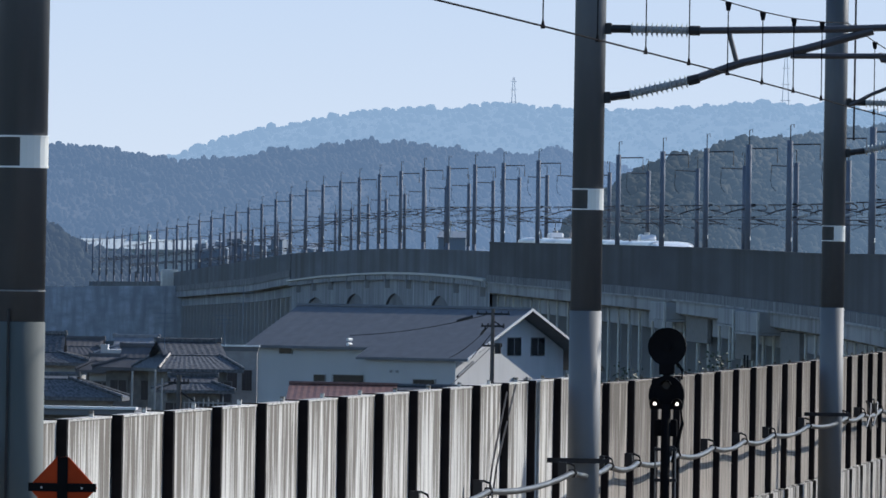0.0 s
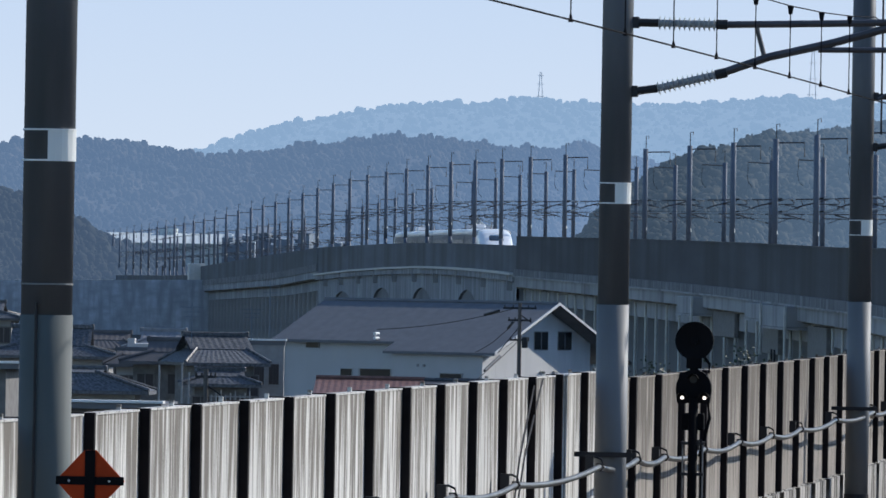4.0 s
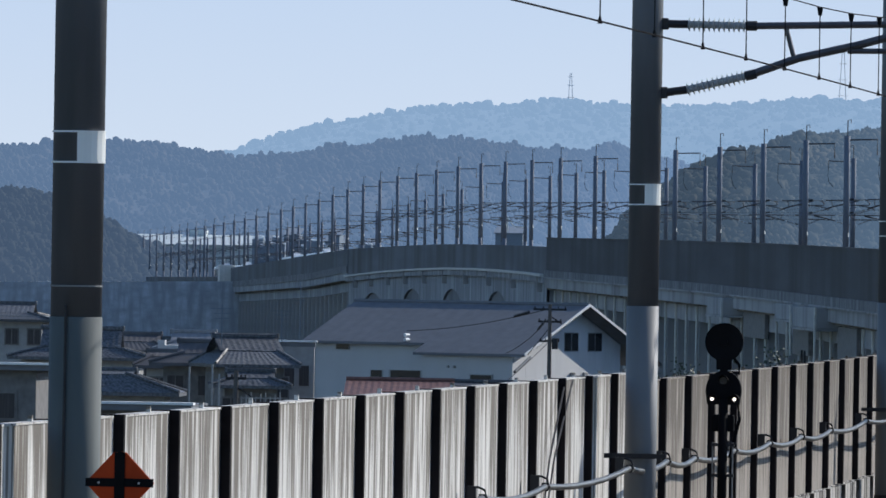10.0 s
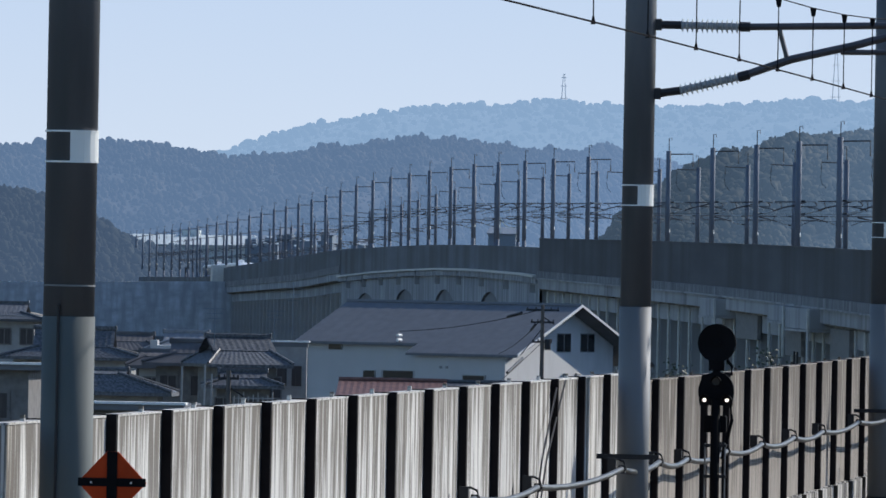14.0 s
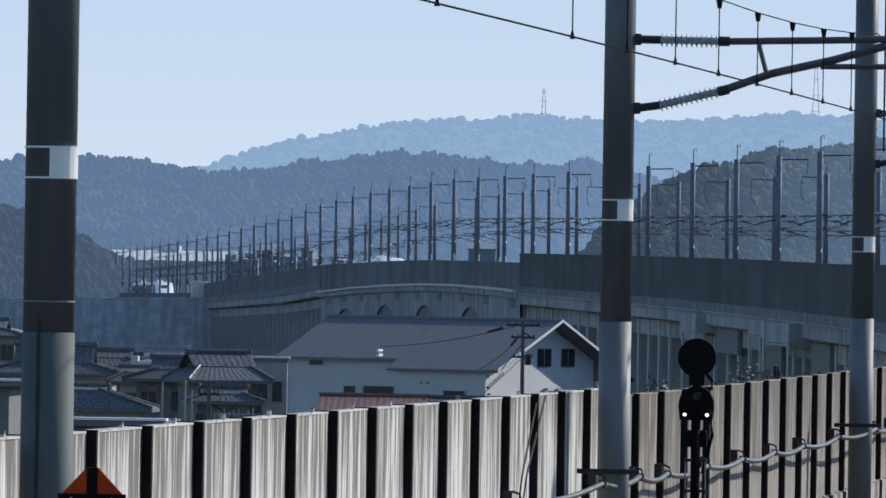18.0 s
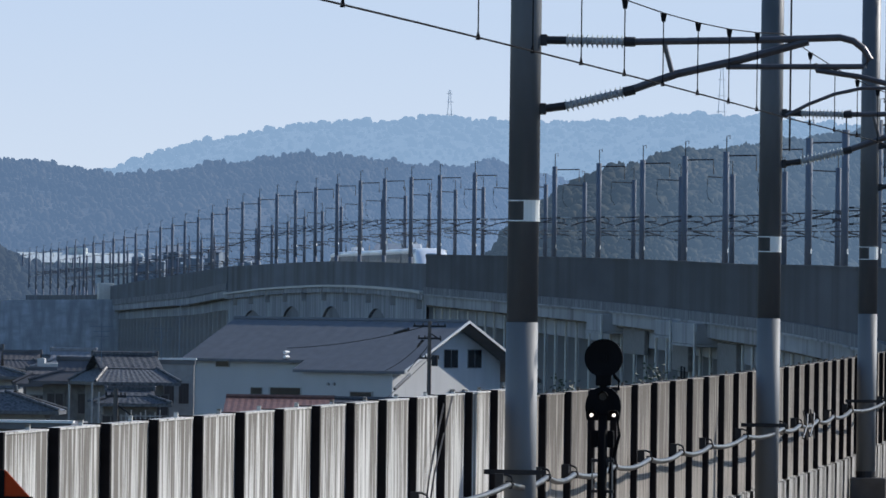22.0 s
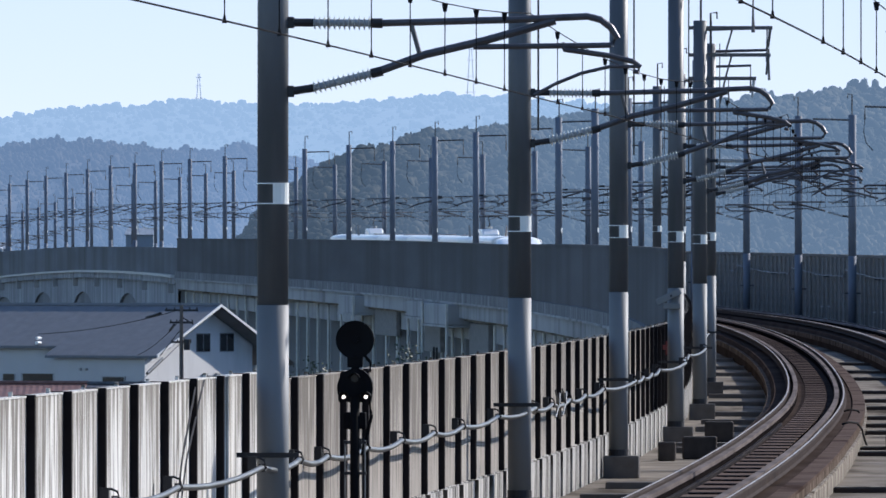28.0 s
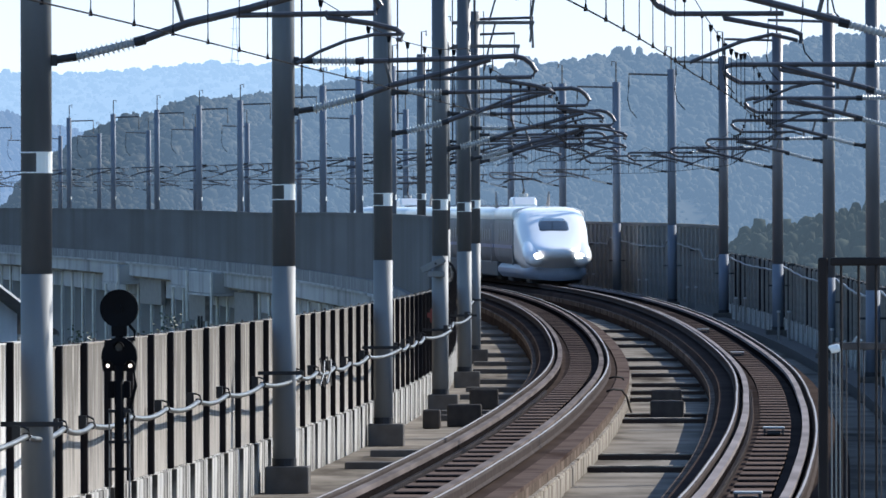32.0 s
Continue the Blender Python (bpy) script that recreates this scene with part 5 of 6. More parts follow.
def gable_house(name, label, m, length, half, eave, ridge, wall, roof, over=0.5, windows=(), trim=None, rib=0.3, rise=0.018, front=None):
    """Ridge along local x from 0 back to -length; the gable wall at x = 0."""
    h = thing(name, label, "house", at=m)
    bm = bmesh.new()
    sec = [(-half, 0), (half, 0), (half, eave), (0, ridge - 0.15), (-half, eave)]
    rings = [[bm.verts.new((x, y, z)) for y, z in sec] for x in (0, -length)]
    bm.faces.new(rings[0])
    bm.faces.new(list(reversed(rings[1])))
    for k in range(5):
        bm.faces.new((rings[0][k], rings[0][(k + 1) % 5], rings[1][(k + 1) % 5], rings[1][k]))
    bmesh.ops.recalc_face_normals(bm, faces=bm.faces)
    part("wall", bm, wall, h)
    k = (ridge - eave) / half
    lo = eave - over * k
    front = over if front is None else front
    for sgn in (-1, 1):
        part("roof_slope", roof_plane(bmesh.new(), (-length - over, sgn * (half + over), lo), (front, sgn * (half + over), lo), (front, 0, ridge), (-length - over, 0, ridge), rib, rise), roof, h)
    part("ridge_cap", tubed([(front, 0, ridge + 0.03), (-length - over, 0, ridge + 0.03)], 0.12, 6), roof, h)
    if trim:
        for sgn in (-1, 1):
            v = bmesh.new()
            p, q = Vector((front + 0.02, sgn * (half + over), lo)), Vector((front + 0.02, 0, ridge))
            fs = [v.verts.new(p + Vector((dx, 0, dz))) for dx, dz in ((0, -0.06), (0.06, -0.06), (0.06, 0.08), (0, 0.08))] + [v.verts.new(q + Vector((dx, 0, dz))) for dx, dz in ((0, -0.06), (0.06, -0.06), (0.06, 0.08), (0, 0.08))]
            for j in range(4):
                v.faces.new((fs[j], fs[(j + 1) % 4], fs[4 + (j + 1) % 4], fs[4 + j]))
            v.faces.new(fs[:4])
            v.faces.new(list(reversed(fs[4:])))
            bmesh.ops.recalc_face_normals(v, faces=v.faces)
            part("bargeboard", v, trim, h, "bright white bargeboard")
    for face, u, z, w, hh in windows:
        if face == "gable":
            win = part("window", boxed(0.0, 0.06, u - w / 2, u + w / 2, z - hh / 2, z + hh / 2), "plaster", h)
            for q in (-0.25, 0.25):
                part("pane", boxed(0.05, 0.075, u + q * w - w * 0.22, u + q * w + w * 0.22, z - hh * 0.45, z + hh * 0.45), "glass_dark", win)
        else:
            win = part("window", boxed(u - w / 2, u + w / 2, -half - 0.06, -half, z - hh / 2, z + hh / 2), "plaster", h)
            part("pane", boxed(u - w * 0.44, u + w * 0.44, -half - 0.08, -half - 0.05, z - hh * 0.44, z + hh * 0.44), "glass_dark", win)
    return h


def hip_house(name, label, x, y, turn, lx, ly, eave, hip, ridge, wall, roof, inset=None):
    """A Japanese house: hipped skirt roof, with a small gable roof above it, ridge along local x."""
    h = thing(name, label, "house", at=pose(x, y, 0, 0, 0, turn))
    part("wall", boxed(-lx + 0.6, lx - 0.6, -ly + 0.6, ly - 0.6, 0, eave + 0.2), wall, h)
    k = (hip - eave) / (ly * 0.5)
    ix, iy = lx - (inset or ly * 0.5), ly * 0.5
    for sgn in (-1, 1):
        part("roof_skirt", roof_plane(bmesh.new(), (-lx, sgn * ly, eave), (lx, sgn * ly, eave), (ix, sgn * iy, hip), (-ix, sgn * iy, hip)), roof, h)
        part("roof_skirt", roof_plane(bmesh.new(), (sgn * lx, -ly, eave), (sgn * lx, ly, eave), (sgn * ix, iy, hip), (sgn * ix, -iy, hip)), roof, h)
        part("roof_slope", roof_plane(bmesh.new(), (-ix - 0.3, sgn * (iy + 0.1), hip - 0.02), (ix + 0.3, sgn * (iy + 0.1), hip - 0.02), (ix + 0.3, 0, ridge), (-ix - 0.3, 0, ridge)), roof, h)
        g = bmesh.new()
        g.faces.new([g.verts.new(v) for v in ((sgn * ix, -iy, hip), (sgn * ix, iy, hip), (sgn * ix, 0, ridge - 0.1))])
        part("gable_end", g, "wood_and_shade", h)
        for e in (-1, 1):
            part("hip_ridge", tubed([(sgn * lx, e * ly, eave + 0.05), (sgn * ix, e * iy, hip + 0.03)], 0.075, 6), roof, h)
        part("ridge_end", boxed(sgn * (ix + 0.3) - 0.09, sgn * (ix + 0.3) + 0.09, -0.12, 0.12, ridge - 0.1, ridge + 0.17, bevel=0.04), roof, h)
    part("ridge_cap", boxed(-ix - 0.3, ix + 0.3, -0.13, 0.13, ridge - 0.08, ridge + 0.14, bevel=0.05), roof, h)
    for q in (-0.5, 0.1, 0.6):
        win = part("window", boxed(q * lx - 0.42, q * lx + 0.42, -ly + 0.52, -ly + 0.6, eave - 1.5, eave - 0.5), "wood_and_shade", h)
        for e in (-0.19, 0.19):
            part("pane", boxed(q * lx + e - 0.16, q * lx + e + 0.16, -ly + 0.5, -ly + 0.53, eave - 1.43, eave - 0.57), "fence_panel", win)
    return h


def flat_building(name, label, x0, x1, y0, y1, top, wall, fascia, over=0.5):
    h = thing(name, label, "building")
    part("wall", boxed(x0, x1, y0, y1, 0, top - 0.25), wall, h)
    part("roof", boxed(x0 - over, x1 + over, y0 - over, y1 + over, top - 0.25, top - 0.06), "slate", h)
    part("fascia", boxed(x0 - over - 0.06, x1 + over + 0.06, y0 - over - 0.1, y0 + 0.3, top - 0.05, top + 0.03), fascia, h)
    for q in (0.3, 0.72):
        u = x0 + (x1 - x0) * q
        w = min(0.8, 0.16 * (x1 - x0))
        win = part("window", boxed(u - w, u + w, y0 - 0.06, y0, top - 2.1, top - 1.0), wall, h)
        part("pane", boxed(u - 0.87 * w, u + 0.87 * w, y0 - 0.08, y0 - 0.05, top - 2.0, top - 1.1), "fence_panel", win)


big_house = gable_house("gable_house", "large white rendered house with grey roof and white bargeboards", pose(-25.84, 600.4, 0, 0, 0, -30), 13.9, 4.8, 7.79, 9.81, "white_wall", "slate", 0.4,
            [("gable", -0.26, 7.8, 1.42, 1.04), ("gable", 2.14, 7.8, 1.42, 1.04), ("side", -11.85, 7.35, 0.9, 0.35), ("side", -9.6, 5.9, 0.8, 0.4), ("side", -7.7, 5.9, 2.2, 0.45)], "trim_white", 0.9, 0.015, 1.0)
# the front bay runs on below the main eave on one side, under the same slope
bay_wall = bmesh.new()
rings = [[bay_wall.verts.new((x, y, z)) for y, z in ((-6.1, 0), (-4.79, 0), (-4.79, 7.68), (-6.1, 7.12))] for x in (-0.002, -5.8)]
bay_wall.faces.new(rings[0])
bay_wall.faces.new(rings[1])
for k in range(4):
    bay_wall.faces.new((rings[0][k], rings[0][(k + 1) % 4], rings[1][(k + 1) % 4], rings[1][k]))
bmesh.ops.recalc_face_normals(bay_wall, faces=bay_wall.faces)
part("bay_wall", bay_wall, "white_wall", big_house)
# mirrored slope added out of view to keep the gable's right half shaded
part("bay_roof", roof_plane(bmesh.new(), (-6.2, 7.6, 6.64), (1.0, 7.6, 6.64), (1.0, 5.05, 7.71), (-6.2, 5.05, 7.71), 0.9, 0.015), "slate", big_house)
part("bay_roof", roof_plane(bmesh.new(), (-6.2, -6.45, 7.12), (1.0, -6.45, 7.12), (1.0, -5.05, 7.71), (-6.2, -5.05, 7.71), 0.9, 0.015), "slate", big_house)
# thin skin added over the gable end for its brighter, sunlit white
for outline in (((-4.79, 0), (4.8, 0), (4.8, 7.72), (0, 9.6), (-4.79, 7.72)), ((-6.1, 0), (-4.8, 0), (-4.8, 7.64), (-6.1, 7.08))):
    clad = bmesh.new()
    outer = [clad.verts.new((0.03, y, z)) for y, z in outline]
    inner = [clad.verts.new((0.003, y, z)) for y, z in outline]
    clad.faces.new(outer)
    clad.faces.new(list(reversed(inner)))
    for j in range(len(outline)):
        k = (j + 1) % len(outline)
        clad.faces.new((outer[j], inner[j], inner[k], outer[k]))
    bmesh.ops.recalc_face_normals(clad, faces=clad.faces)
    part("gable_cladding", clad, "gable_lit", big_house, "thin brighter skin on the gable end, its sunlight in the colour")
board = bmesh.new()
ends = [[board.verts.new((1.02 + dx, y, z + dz)) for dx, dz in ((0, -0.06), (0.06, -0.06), (0.06, 0.08), (0, 0.08))] for y, z in ((-6.47, 7.1), (-5.2, 7.64))]
for j in range(4):
    board.faces.new((ends[0][j], ends[0][(j + 1) % 4], ends[1][(j + 1) % 4], ends[1][j]))
board.faces.new(ends[0])
board.faces.new(list(reversed(ends[1])))
bmesh.ops.recalc_face_normals(board, faces=board.faces)
part("bargeboard", board, "trim_white", big_house, "bright white bargeboard")
pane = part("window", boxed(-2.7, -1.2, -6.18, -6.1, 5.65, 6.0), "plaster", big_house)
part("pane", boxed(-2.62, -1.28, -6.2, -6.17, 5.7, 5.95), "glass_dark", pane)
for x in (-4.1, -3.7):
    part("vent_hood", boxed(x - 0.08, x + 0.08, -6.22, -6.1, 6.3, 6.45, bevel=0.03), "plaster", big_house)
for z in (7.78, 8.03):
    part("vent_pipe", tubed([(-7.5, -5.3, z), (-7.5, -4.9, z)], 0.09, 8), "trim_white", big_house, "shiny vent pipe end")
for y in (-0.15, 1.1):
    part("vent_hood", boxed(0.02, 0.2, y - 0.2, y + 0.2, 5.75, 6.15, bevel=0.05), "plaster", big_house)
part("downpipe", tubed([(-13.75, -4.86, 3.0), (-13.75, -4.86, 7.6)], 0.05, 6), "plaster", big_house)
hip_house("tiled_house", "traditional house with a dark glazed tile hip roof", -35.42, 486, 20, 1.95, 2.2, 7.38, 8.0, 8.6, "wood_and_shade", "tile_dark", 0.8)
hip_house("tiled_house", "dark hipped side wing of the traditional house", -37.6, 490.5, 0, 2.3, 1.6, 7.35, 7.8, 8.3, "wood_and_shade", "roof_plain", 1.5)
hip_house("tiled_house", "small dark-tiled porch roof of the traditional house", -34.8, 481, 8, 1.75, 1.2, 6.5, 6.85, 7.1, "wood_and_shade", "tile_dark", 1.0)
trellis = thing("garden_trellis", "pale garden trellis before the tiled porch", "trellis")
part("rail", boxed(-35.0, -33.2, 478.0, 478.06, 5.95, 6.0), "plaster", trellis)
part("rail", boxed(-35.0, -33.2, 478.0, 478.06, 5.45, 5.5), "plaster", trellis)
for k in range(9):
    part("slat", boxed(-34.98 + 0.21 * k, -34.93 + 0.21 * k, 477.98, 478.05, 4.6, 6.05 + 0.1 * (k % 3)), "plaster", trellis)
for x, z in ((-37.35, 7.3), (-36.35, 7.4), (-36.05, 7.0)):
    pole = part("garden_post", tubed([(x, 479, 0), (x + 0.04, 479, z)], 0.05, 6), "plaster")
    tagged(pole, "thin pale post in the garden of the tiled house", "post", "garden posts")
hip_house("tiled_house", "broad dark-tiled hip roof of a low house", -37.4, 434, 0, 3.35, 1.9, 6.7, 7.42, 7.52, "plaster", "tile_dark", 2.2)
hip_house("tiled_house", "traditional house with a dark tile roof and pale walls", -45.6, 520, 0, 3.4, 1.9, 7.25, 7.75, 8.6, "plaster", "tile_dark", 1.8)
hip_house("tiled_house", "far dark-roofed house near the viaduct", -60.3, 640, 0, 2.6, 3.0, 8.3, 8.7, 9.2, "plaster", "tile_dark")
hip_house("tiled_house", "grey-tiled roof behind the traditional house, painted in its sunlit tone", -42.5, 548, 0, 2.0, 1.6, 7.45, 7.9, 8.33, "plaster", "tile_lit", 1.2)
hip_house("tiled_house", "wide dull roof beyond the pale one", -46.9, 560, 0, 2.4, 1.8, 7.3, 7.75, 8.1, "plaster", "roof_plain")
shed_wall = thing("low_shed", "small white-walled shed among the tiled roofs", "shed")
part("wall", boxed(-42.84, -41.75, 530, 533, 0, 7.8), "white_wall", shed_wall)
part("parapet", boxed(-42.84, -42.5, 530.0, 531.0, 7.8, 8.05), "white_wall", shed_wall)
hip_house("tiled_house", "dim tiled roof between the houses", -40.0, 512, 0, 2.4, 1.7, 7.0, 7.45, 7.65, "plaster", "roof_plain")
gable_house("low_house", "low house with a brown-red tiled roof", pose(-28.3, 522, 0, 0, 0, 0), 4.6, 2.2, 5.75, 6.4, "plaster", "tile_red", 0.3, (), None)
gable_house("low_house", "low house with a grey ribbed tile roof", pose(-25.2, 521, 0, 0, 0, 0), 2.5, 2.2, 5.8, 6.38, "plaster", "tile_dark", 0.3, (), None)
# the next two walls are dark: their shade is put into the colour
flat_building("flat_building", "flat-roofed pale building with a bright white fascia", -42.0, -36.75, 400, 409, 8.08, "wood_and_shade", "trim_white")
flat_building("flat_building", "low flat-roofed shed with a white roof edge", -30.9, -27.8, 352, 358, 7.36, "wood_and_shade", "trim_white")
flat_building("flat_building", "narrow grey house with a bright white eave beside the large house", -34.25, -32.68, 491, 491.3, 8.4, "plaster", "trim_white", 0.05)
for x0, x1, y, z, lab in ((-97.0, -92.2, 1930, 17.4, "pale office block far behind the bridge"), (-135.5, -133.0, 1950, 16.5, "small pale building far behind the bridge"), (-130.8, -127.6, 1990, 15.6, "small pale building far behind the bridge"),
                          (-127.0, -125.0, 1940, 16.6, "tiny far white building"), (-139.5, -137.8, 1960, 15.2, "tiny far white building"), (-122.6, -120.4, 1975, 15.0, "tiny far white building")):
    f = thing("distant_building", lab, "building")
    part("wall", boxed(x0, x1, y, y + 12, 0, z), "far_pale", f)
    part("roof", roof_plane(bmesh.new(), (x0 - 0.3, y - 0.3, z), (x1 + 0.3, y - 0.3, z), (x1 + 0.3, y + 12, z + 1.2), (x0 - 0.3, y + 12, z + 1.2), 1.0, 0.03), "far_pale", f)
sign = thing("rooftop_sign", "white bent sign frame on a far roof", "sign")
part("arm", tubed([(-94.9, 1931, 17.3), (-94.85, 1929, 20.3), (-94.5, 1929, 19.6), (-94.0, 1929, 18.9), (-93.4, 1929, 18.55), (-91.7, 1929, 18.5)], 0.13, 5), "trim_white", sign)
rnd = random.Random(9)
for k in range(14):
    x, y, z = rnd.uniform(-139, -118), rnd.uniform(1880, 1990), rnd.uniform(14.6, 16.6)
    g = thing("greenhouse", "far greenhouse roof shining in the sun", "greenhouse", "far greenhouses")
    w = rnd.uniform(0.5, 1.5)
    part("wall", boxed(x - w, x + w, y, y + 5, 0, z - 0.45), "far_pale", g)
    part("roof", tubed([(x - w, y + 2.5, z - 0.4), (x + w, y + 2.5, z - 0.4 + rnd.uniform(-0.2, 0.2))], 0.3, 8), "trim_white", g)
f = thing("factory", "long pale green factory beyond the line", "factory")
part("wall", boxed(-191.7, -165.8, 2300, 2330, 0, 14.9), "shed", f)
part("roof", roof_plane(bmesh.new(), (-192.2, 2299, 14.9), (-165.4, 2299, 14.9), (-165.4, 2322, 17.0), (-192.2, 2322, 17.0), 1.2, 0.05), "shed", f)
part("roof_box", boxed(-181.0, -177.5, 2318, 2324, 16.0, 18.0), "shed", f)


def utility_pole(name, label, x, y, top, arms):
    p = thing(name, label, "utility pole")
    part("pole", tubed([(x, y, 0), (x, y, top)], [0.14, 0.09], 10), "block", p)
    for z, w in arms:
        part("cross_arm", boxed(x - w, x + w, y - 0.05, y + 0.05, z - 0.05, z + 0.05), "iron", p)
        for q in (-0.9, -0.4, 0.5, 0.92):
            part("insulator", tubed([(x + q * w, y, z + 0.05), (x + q * w, y, z + 0.15)], 0.035, 6), "iron", p)
    part("bracket", tubed([(x, y, top - 0.6), (x + 0.6, y, top - 1.0)], 0.03, 5), "iron", p)
    part("junction_can", tubed([(x + 0.28, y - 0.1, top - 2.3), (x + 0.28, y - 0.1, top - 1.75)], 0.16, 10), "iron", p)
    part("stay_wire", tubed([(x, y, top - 1.2), (x - 1.1, y, top - 2.6)], 0.02, 4), "iron", p)


utility_pole("utility_pole", "concrete utility pole with crossarms and wires", -25.3, 560, 10.0, ((9.72, 0.85), (9.1, 0.6), (8.1, 0.5), ))
utility_pole("utility_pole", "concrete utility pole among the tiled houses", -31.3, 425, 7.7, ((7.4, 0.4),))
wires = thing("utility_wires", "black service wires between the pole and the houses", "wire")
for a, b, sag in (((-25.5, 560, 9.72), (-33.6, 578, 8.4), 0.22), ((-25.4, 560, 9.2), (-29.0, 590, 7.2), 0.2), ((-25.36, 559, 8.0), (-26.6, 430, 3.0), 0.3)):
    a, b = Vector(a), Vector(b)
    part("wire", tubed([a.lerp(b, k / 10) - Vector((0, 0, sag * 4 * k / 10 * (1 - k / 10))) for k in range(11)], 0.022, 5), "iron", wires)
    part("splice", tubed([a.lerp(b, 0.12), a.lerp(b, 0.22) - Vector((0, 0, 0.1))], 0.07, 6), "iron", wires)


def aerial(x, y, z0, z1):
    a = thing("aerial", "thin television aerial on a roof", "aerial", "roof aerials")
    part("pole", tubed([(x, y, z0), (x, y, z1)], 0.018, 5), "far_pale", a)
    for q, w in ((0.9, 0.5), (0.78, 0.35), (0.66, 0.3)):
        z = z0 + (z1 - z0) * q
        part("rod", tubed([(x - w, y, z), (x + w, y, z)], 0.011, 4), "far_pale", a)


aerial(-36.3, 484, 8.2, 10.0)
aerial(-33.8, 486, 8.4, 9.9)
aerial(-37.0, 545, 8.3, 10.9)


def lattice_tower(x, y, z0, h, w):
    t = thing("lattice_tower", "slender lattice pylon on the far ridge", "pylon", "far pylons")
    for sx in (-1, 1):
        for sy in (-1, 1):
            part("leg", tubed([(x + sx * w, y + sy * w, z0), (x + sx * w * 0.2, y + sy * w * 0.2, z0 + h)], 0.16, 4), "steel_white", t)
    for q in (0.25, 0.5, 0.75, 0.92):
        r = w * (1 - 0.8 * q)
        part("brace", boxed(x - r - 0.8, x + r + 0.8, y - 0.12, y + 0.12, z0 + h * q - 0.1, z0 + h * q + 0.1), "steel_white", t)


lattice_tower(-195.5, 4480, 70, 20, 1.3)
lattice_tower(-85.0, 4480, 76, 26, 1.6)
pier = part("pier_head", boxed(-1.2, 1.2, -3, 3, -4.0, 0, bevel=0.1), "ledge")
tagged(pier, "pale concrete block where the noise wall steps down", "concrete block")
pier.matrix_basis = on_pose(1703, -1.9, EYE.z - 0.9 - deck_z(1703))

loops = thing("track_cable", "two dark rubber cables looping from the track to a box", "cable")
for s, off, run_on in ((268.0, 4.02, 3.5), (246.0, 4.16, 7.0)):
    drop = ((0.0, 0.0, 0.33), (0.05, 0.15, 0.37), (0.15, 0.32, 0.34), (0.35, 0.42, 0.17), (0.65, 0.46, -0.1), (1.0, 0.5, -0.3))
    part("cable", tubed([on_line(s + run_on * q, off + dx, z) for q, dx, z in drop], 0.024, 7), "black", loops, smooth=True)
for s, off in ((145.0, RIGHT_TRACK + 0.04), (193.0, RIGHT_TRACK), (310.0, RIGHT_TRACK - 0.18), (357.0, RIGHT_TRACK - 0.23)):
    t = thing("transponder", "track transponder box with a bright pale lid between the rails", "transponder", "track transponders", at=on_pose(s, off + EASE(s), 0.33))
    part("case", boxed(-0.12, 0.12, -0.2, 0.2, 0, 0.07, bevel=0.01), "iron", t)
    part("lid", boxed(-0.19, 0.19, -0.22, 0.22, 0.11, 0.14, bevel=0.008), "white_wall", t, "bright pale lid")
    for dx in (-0.16, 0.16):
        part("leg", boxed(dx - 0.02, dx + 0.02, -0.2, 0.2, 0.0, 0.109), "iron", t)


# ---------------------------------------------------------------- small things by the viaduct
def small_tree(x, y, h, spread, seed):
    rnd = random.Random(seed)
    t = thing("small_tree", "small leafy tree beside the viaduct", "tree", "small trees")
    limbs = bmesh.new()
    tube(limbs, [(x, y, 0), (x + 0.1, y, h * 0.45), (x - 0.05, y, h * 0.8)], [0.16, 0.11, 0.04], 7)
    tips = []
    for k in range(9):
        a = rnd.uniform(0, math.tau)
        z = h * rnd.uniform(0.45, 0.8)
        tip = Vector((x + spread * math.cos(a) * rnd.uniform(0.5, 1), y + spread * math.sin(a) * rnd.uniform(0.5, 1), z + h * rnd.uniform(0.05, 0.22)))
        tube(limbs, [(x, y, z * 0.85), tip], [0.05, 0.015], 5)
        tips.append(tip)
    part("trunk", limbs, "wood_and_shade", t)
    verts, faces = [], []
    for k in range(900):
        p = rnd.choice(tips) + Vector((rnd.gauss(0, 0.35), rnd.gauss(0, 0.35), rnd.gauss(0, 0.28)))
        u = Vector((rnd.uniform(-1, 1), rnd.uniform(-1, 1), rnd.uniform(-1, 1))).normalized() * rnd.uniform(0.05, 0.12)
        w = u.cross(Vector((rnd.uniform(-1, 1), rnd.uniform(-1, 1), 1))).normalized() * 0.06
        n = len(verts)
        verts += [p - u, p + w, p + u, p - w]
        faces.append((n, n + 1, n + 2, n + 3))
    me = bpy.data.meshes.new("crown")
    me.from_pydata(verts, [], faces)
    part("crown", me, "leaf", t)


small_tree(-17.6, 520, 7.3, 0.8, 3)
small_tree(-12.6, 520, 8.0, 0.9, 4)
small_tree(-13.9, 515, 7.7, 0.8, 5)
hang = thing("hanging_cable", "two thin dark cables hanging down the noise wall", "cable")
for d in (0.0, 0.9):
    part("cable", tubed([on_line(129.5 + d, -0.42, 2.5), on_line(127.6 + d * 0.6, -0.40, 1.6), on_line(126.4 + d * 0.3, -0.40, 0.45)], 0.012, 5), "iron", hang)
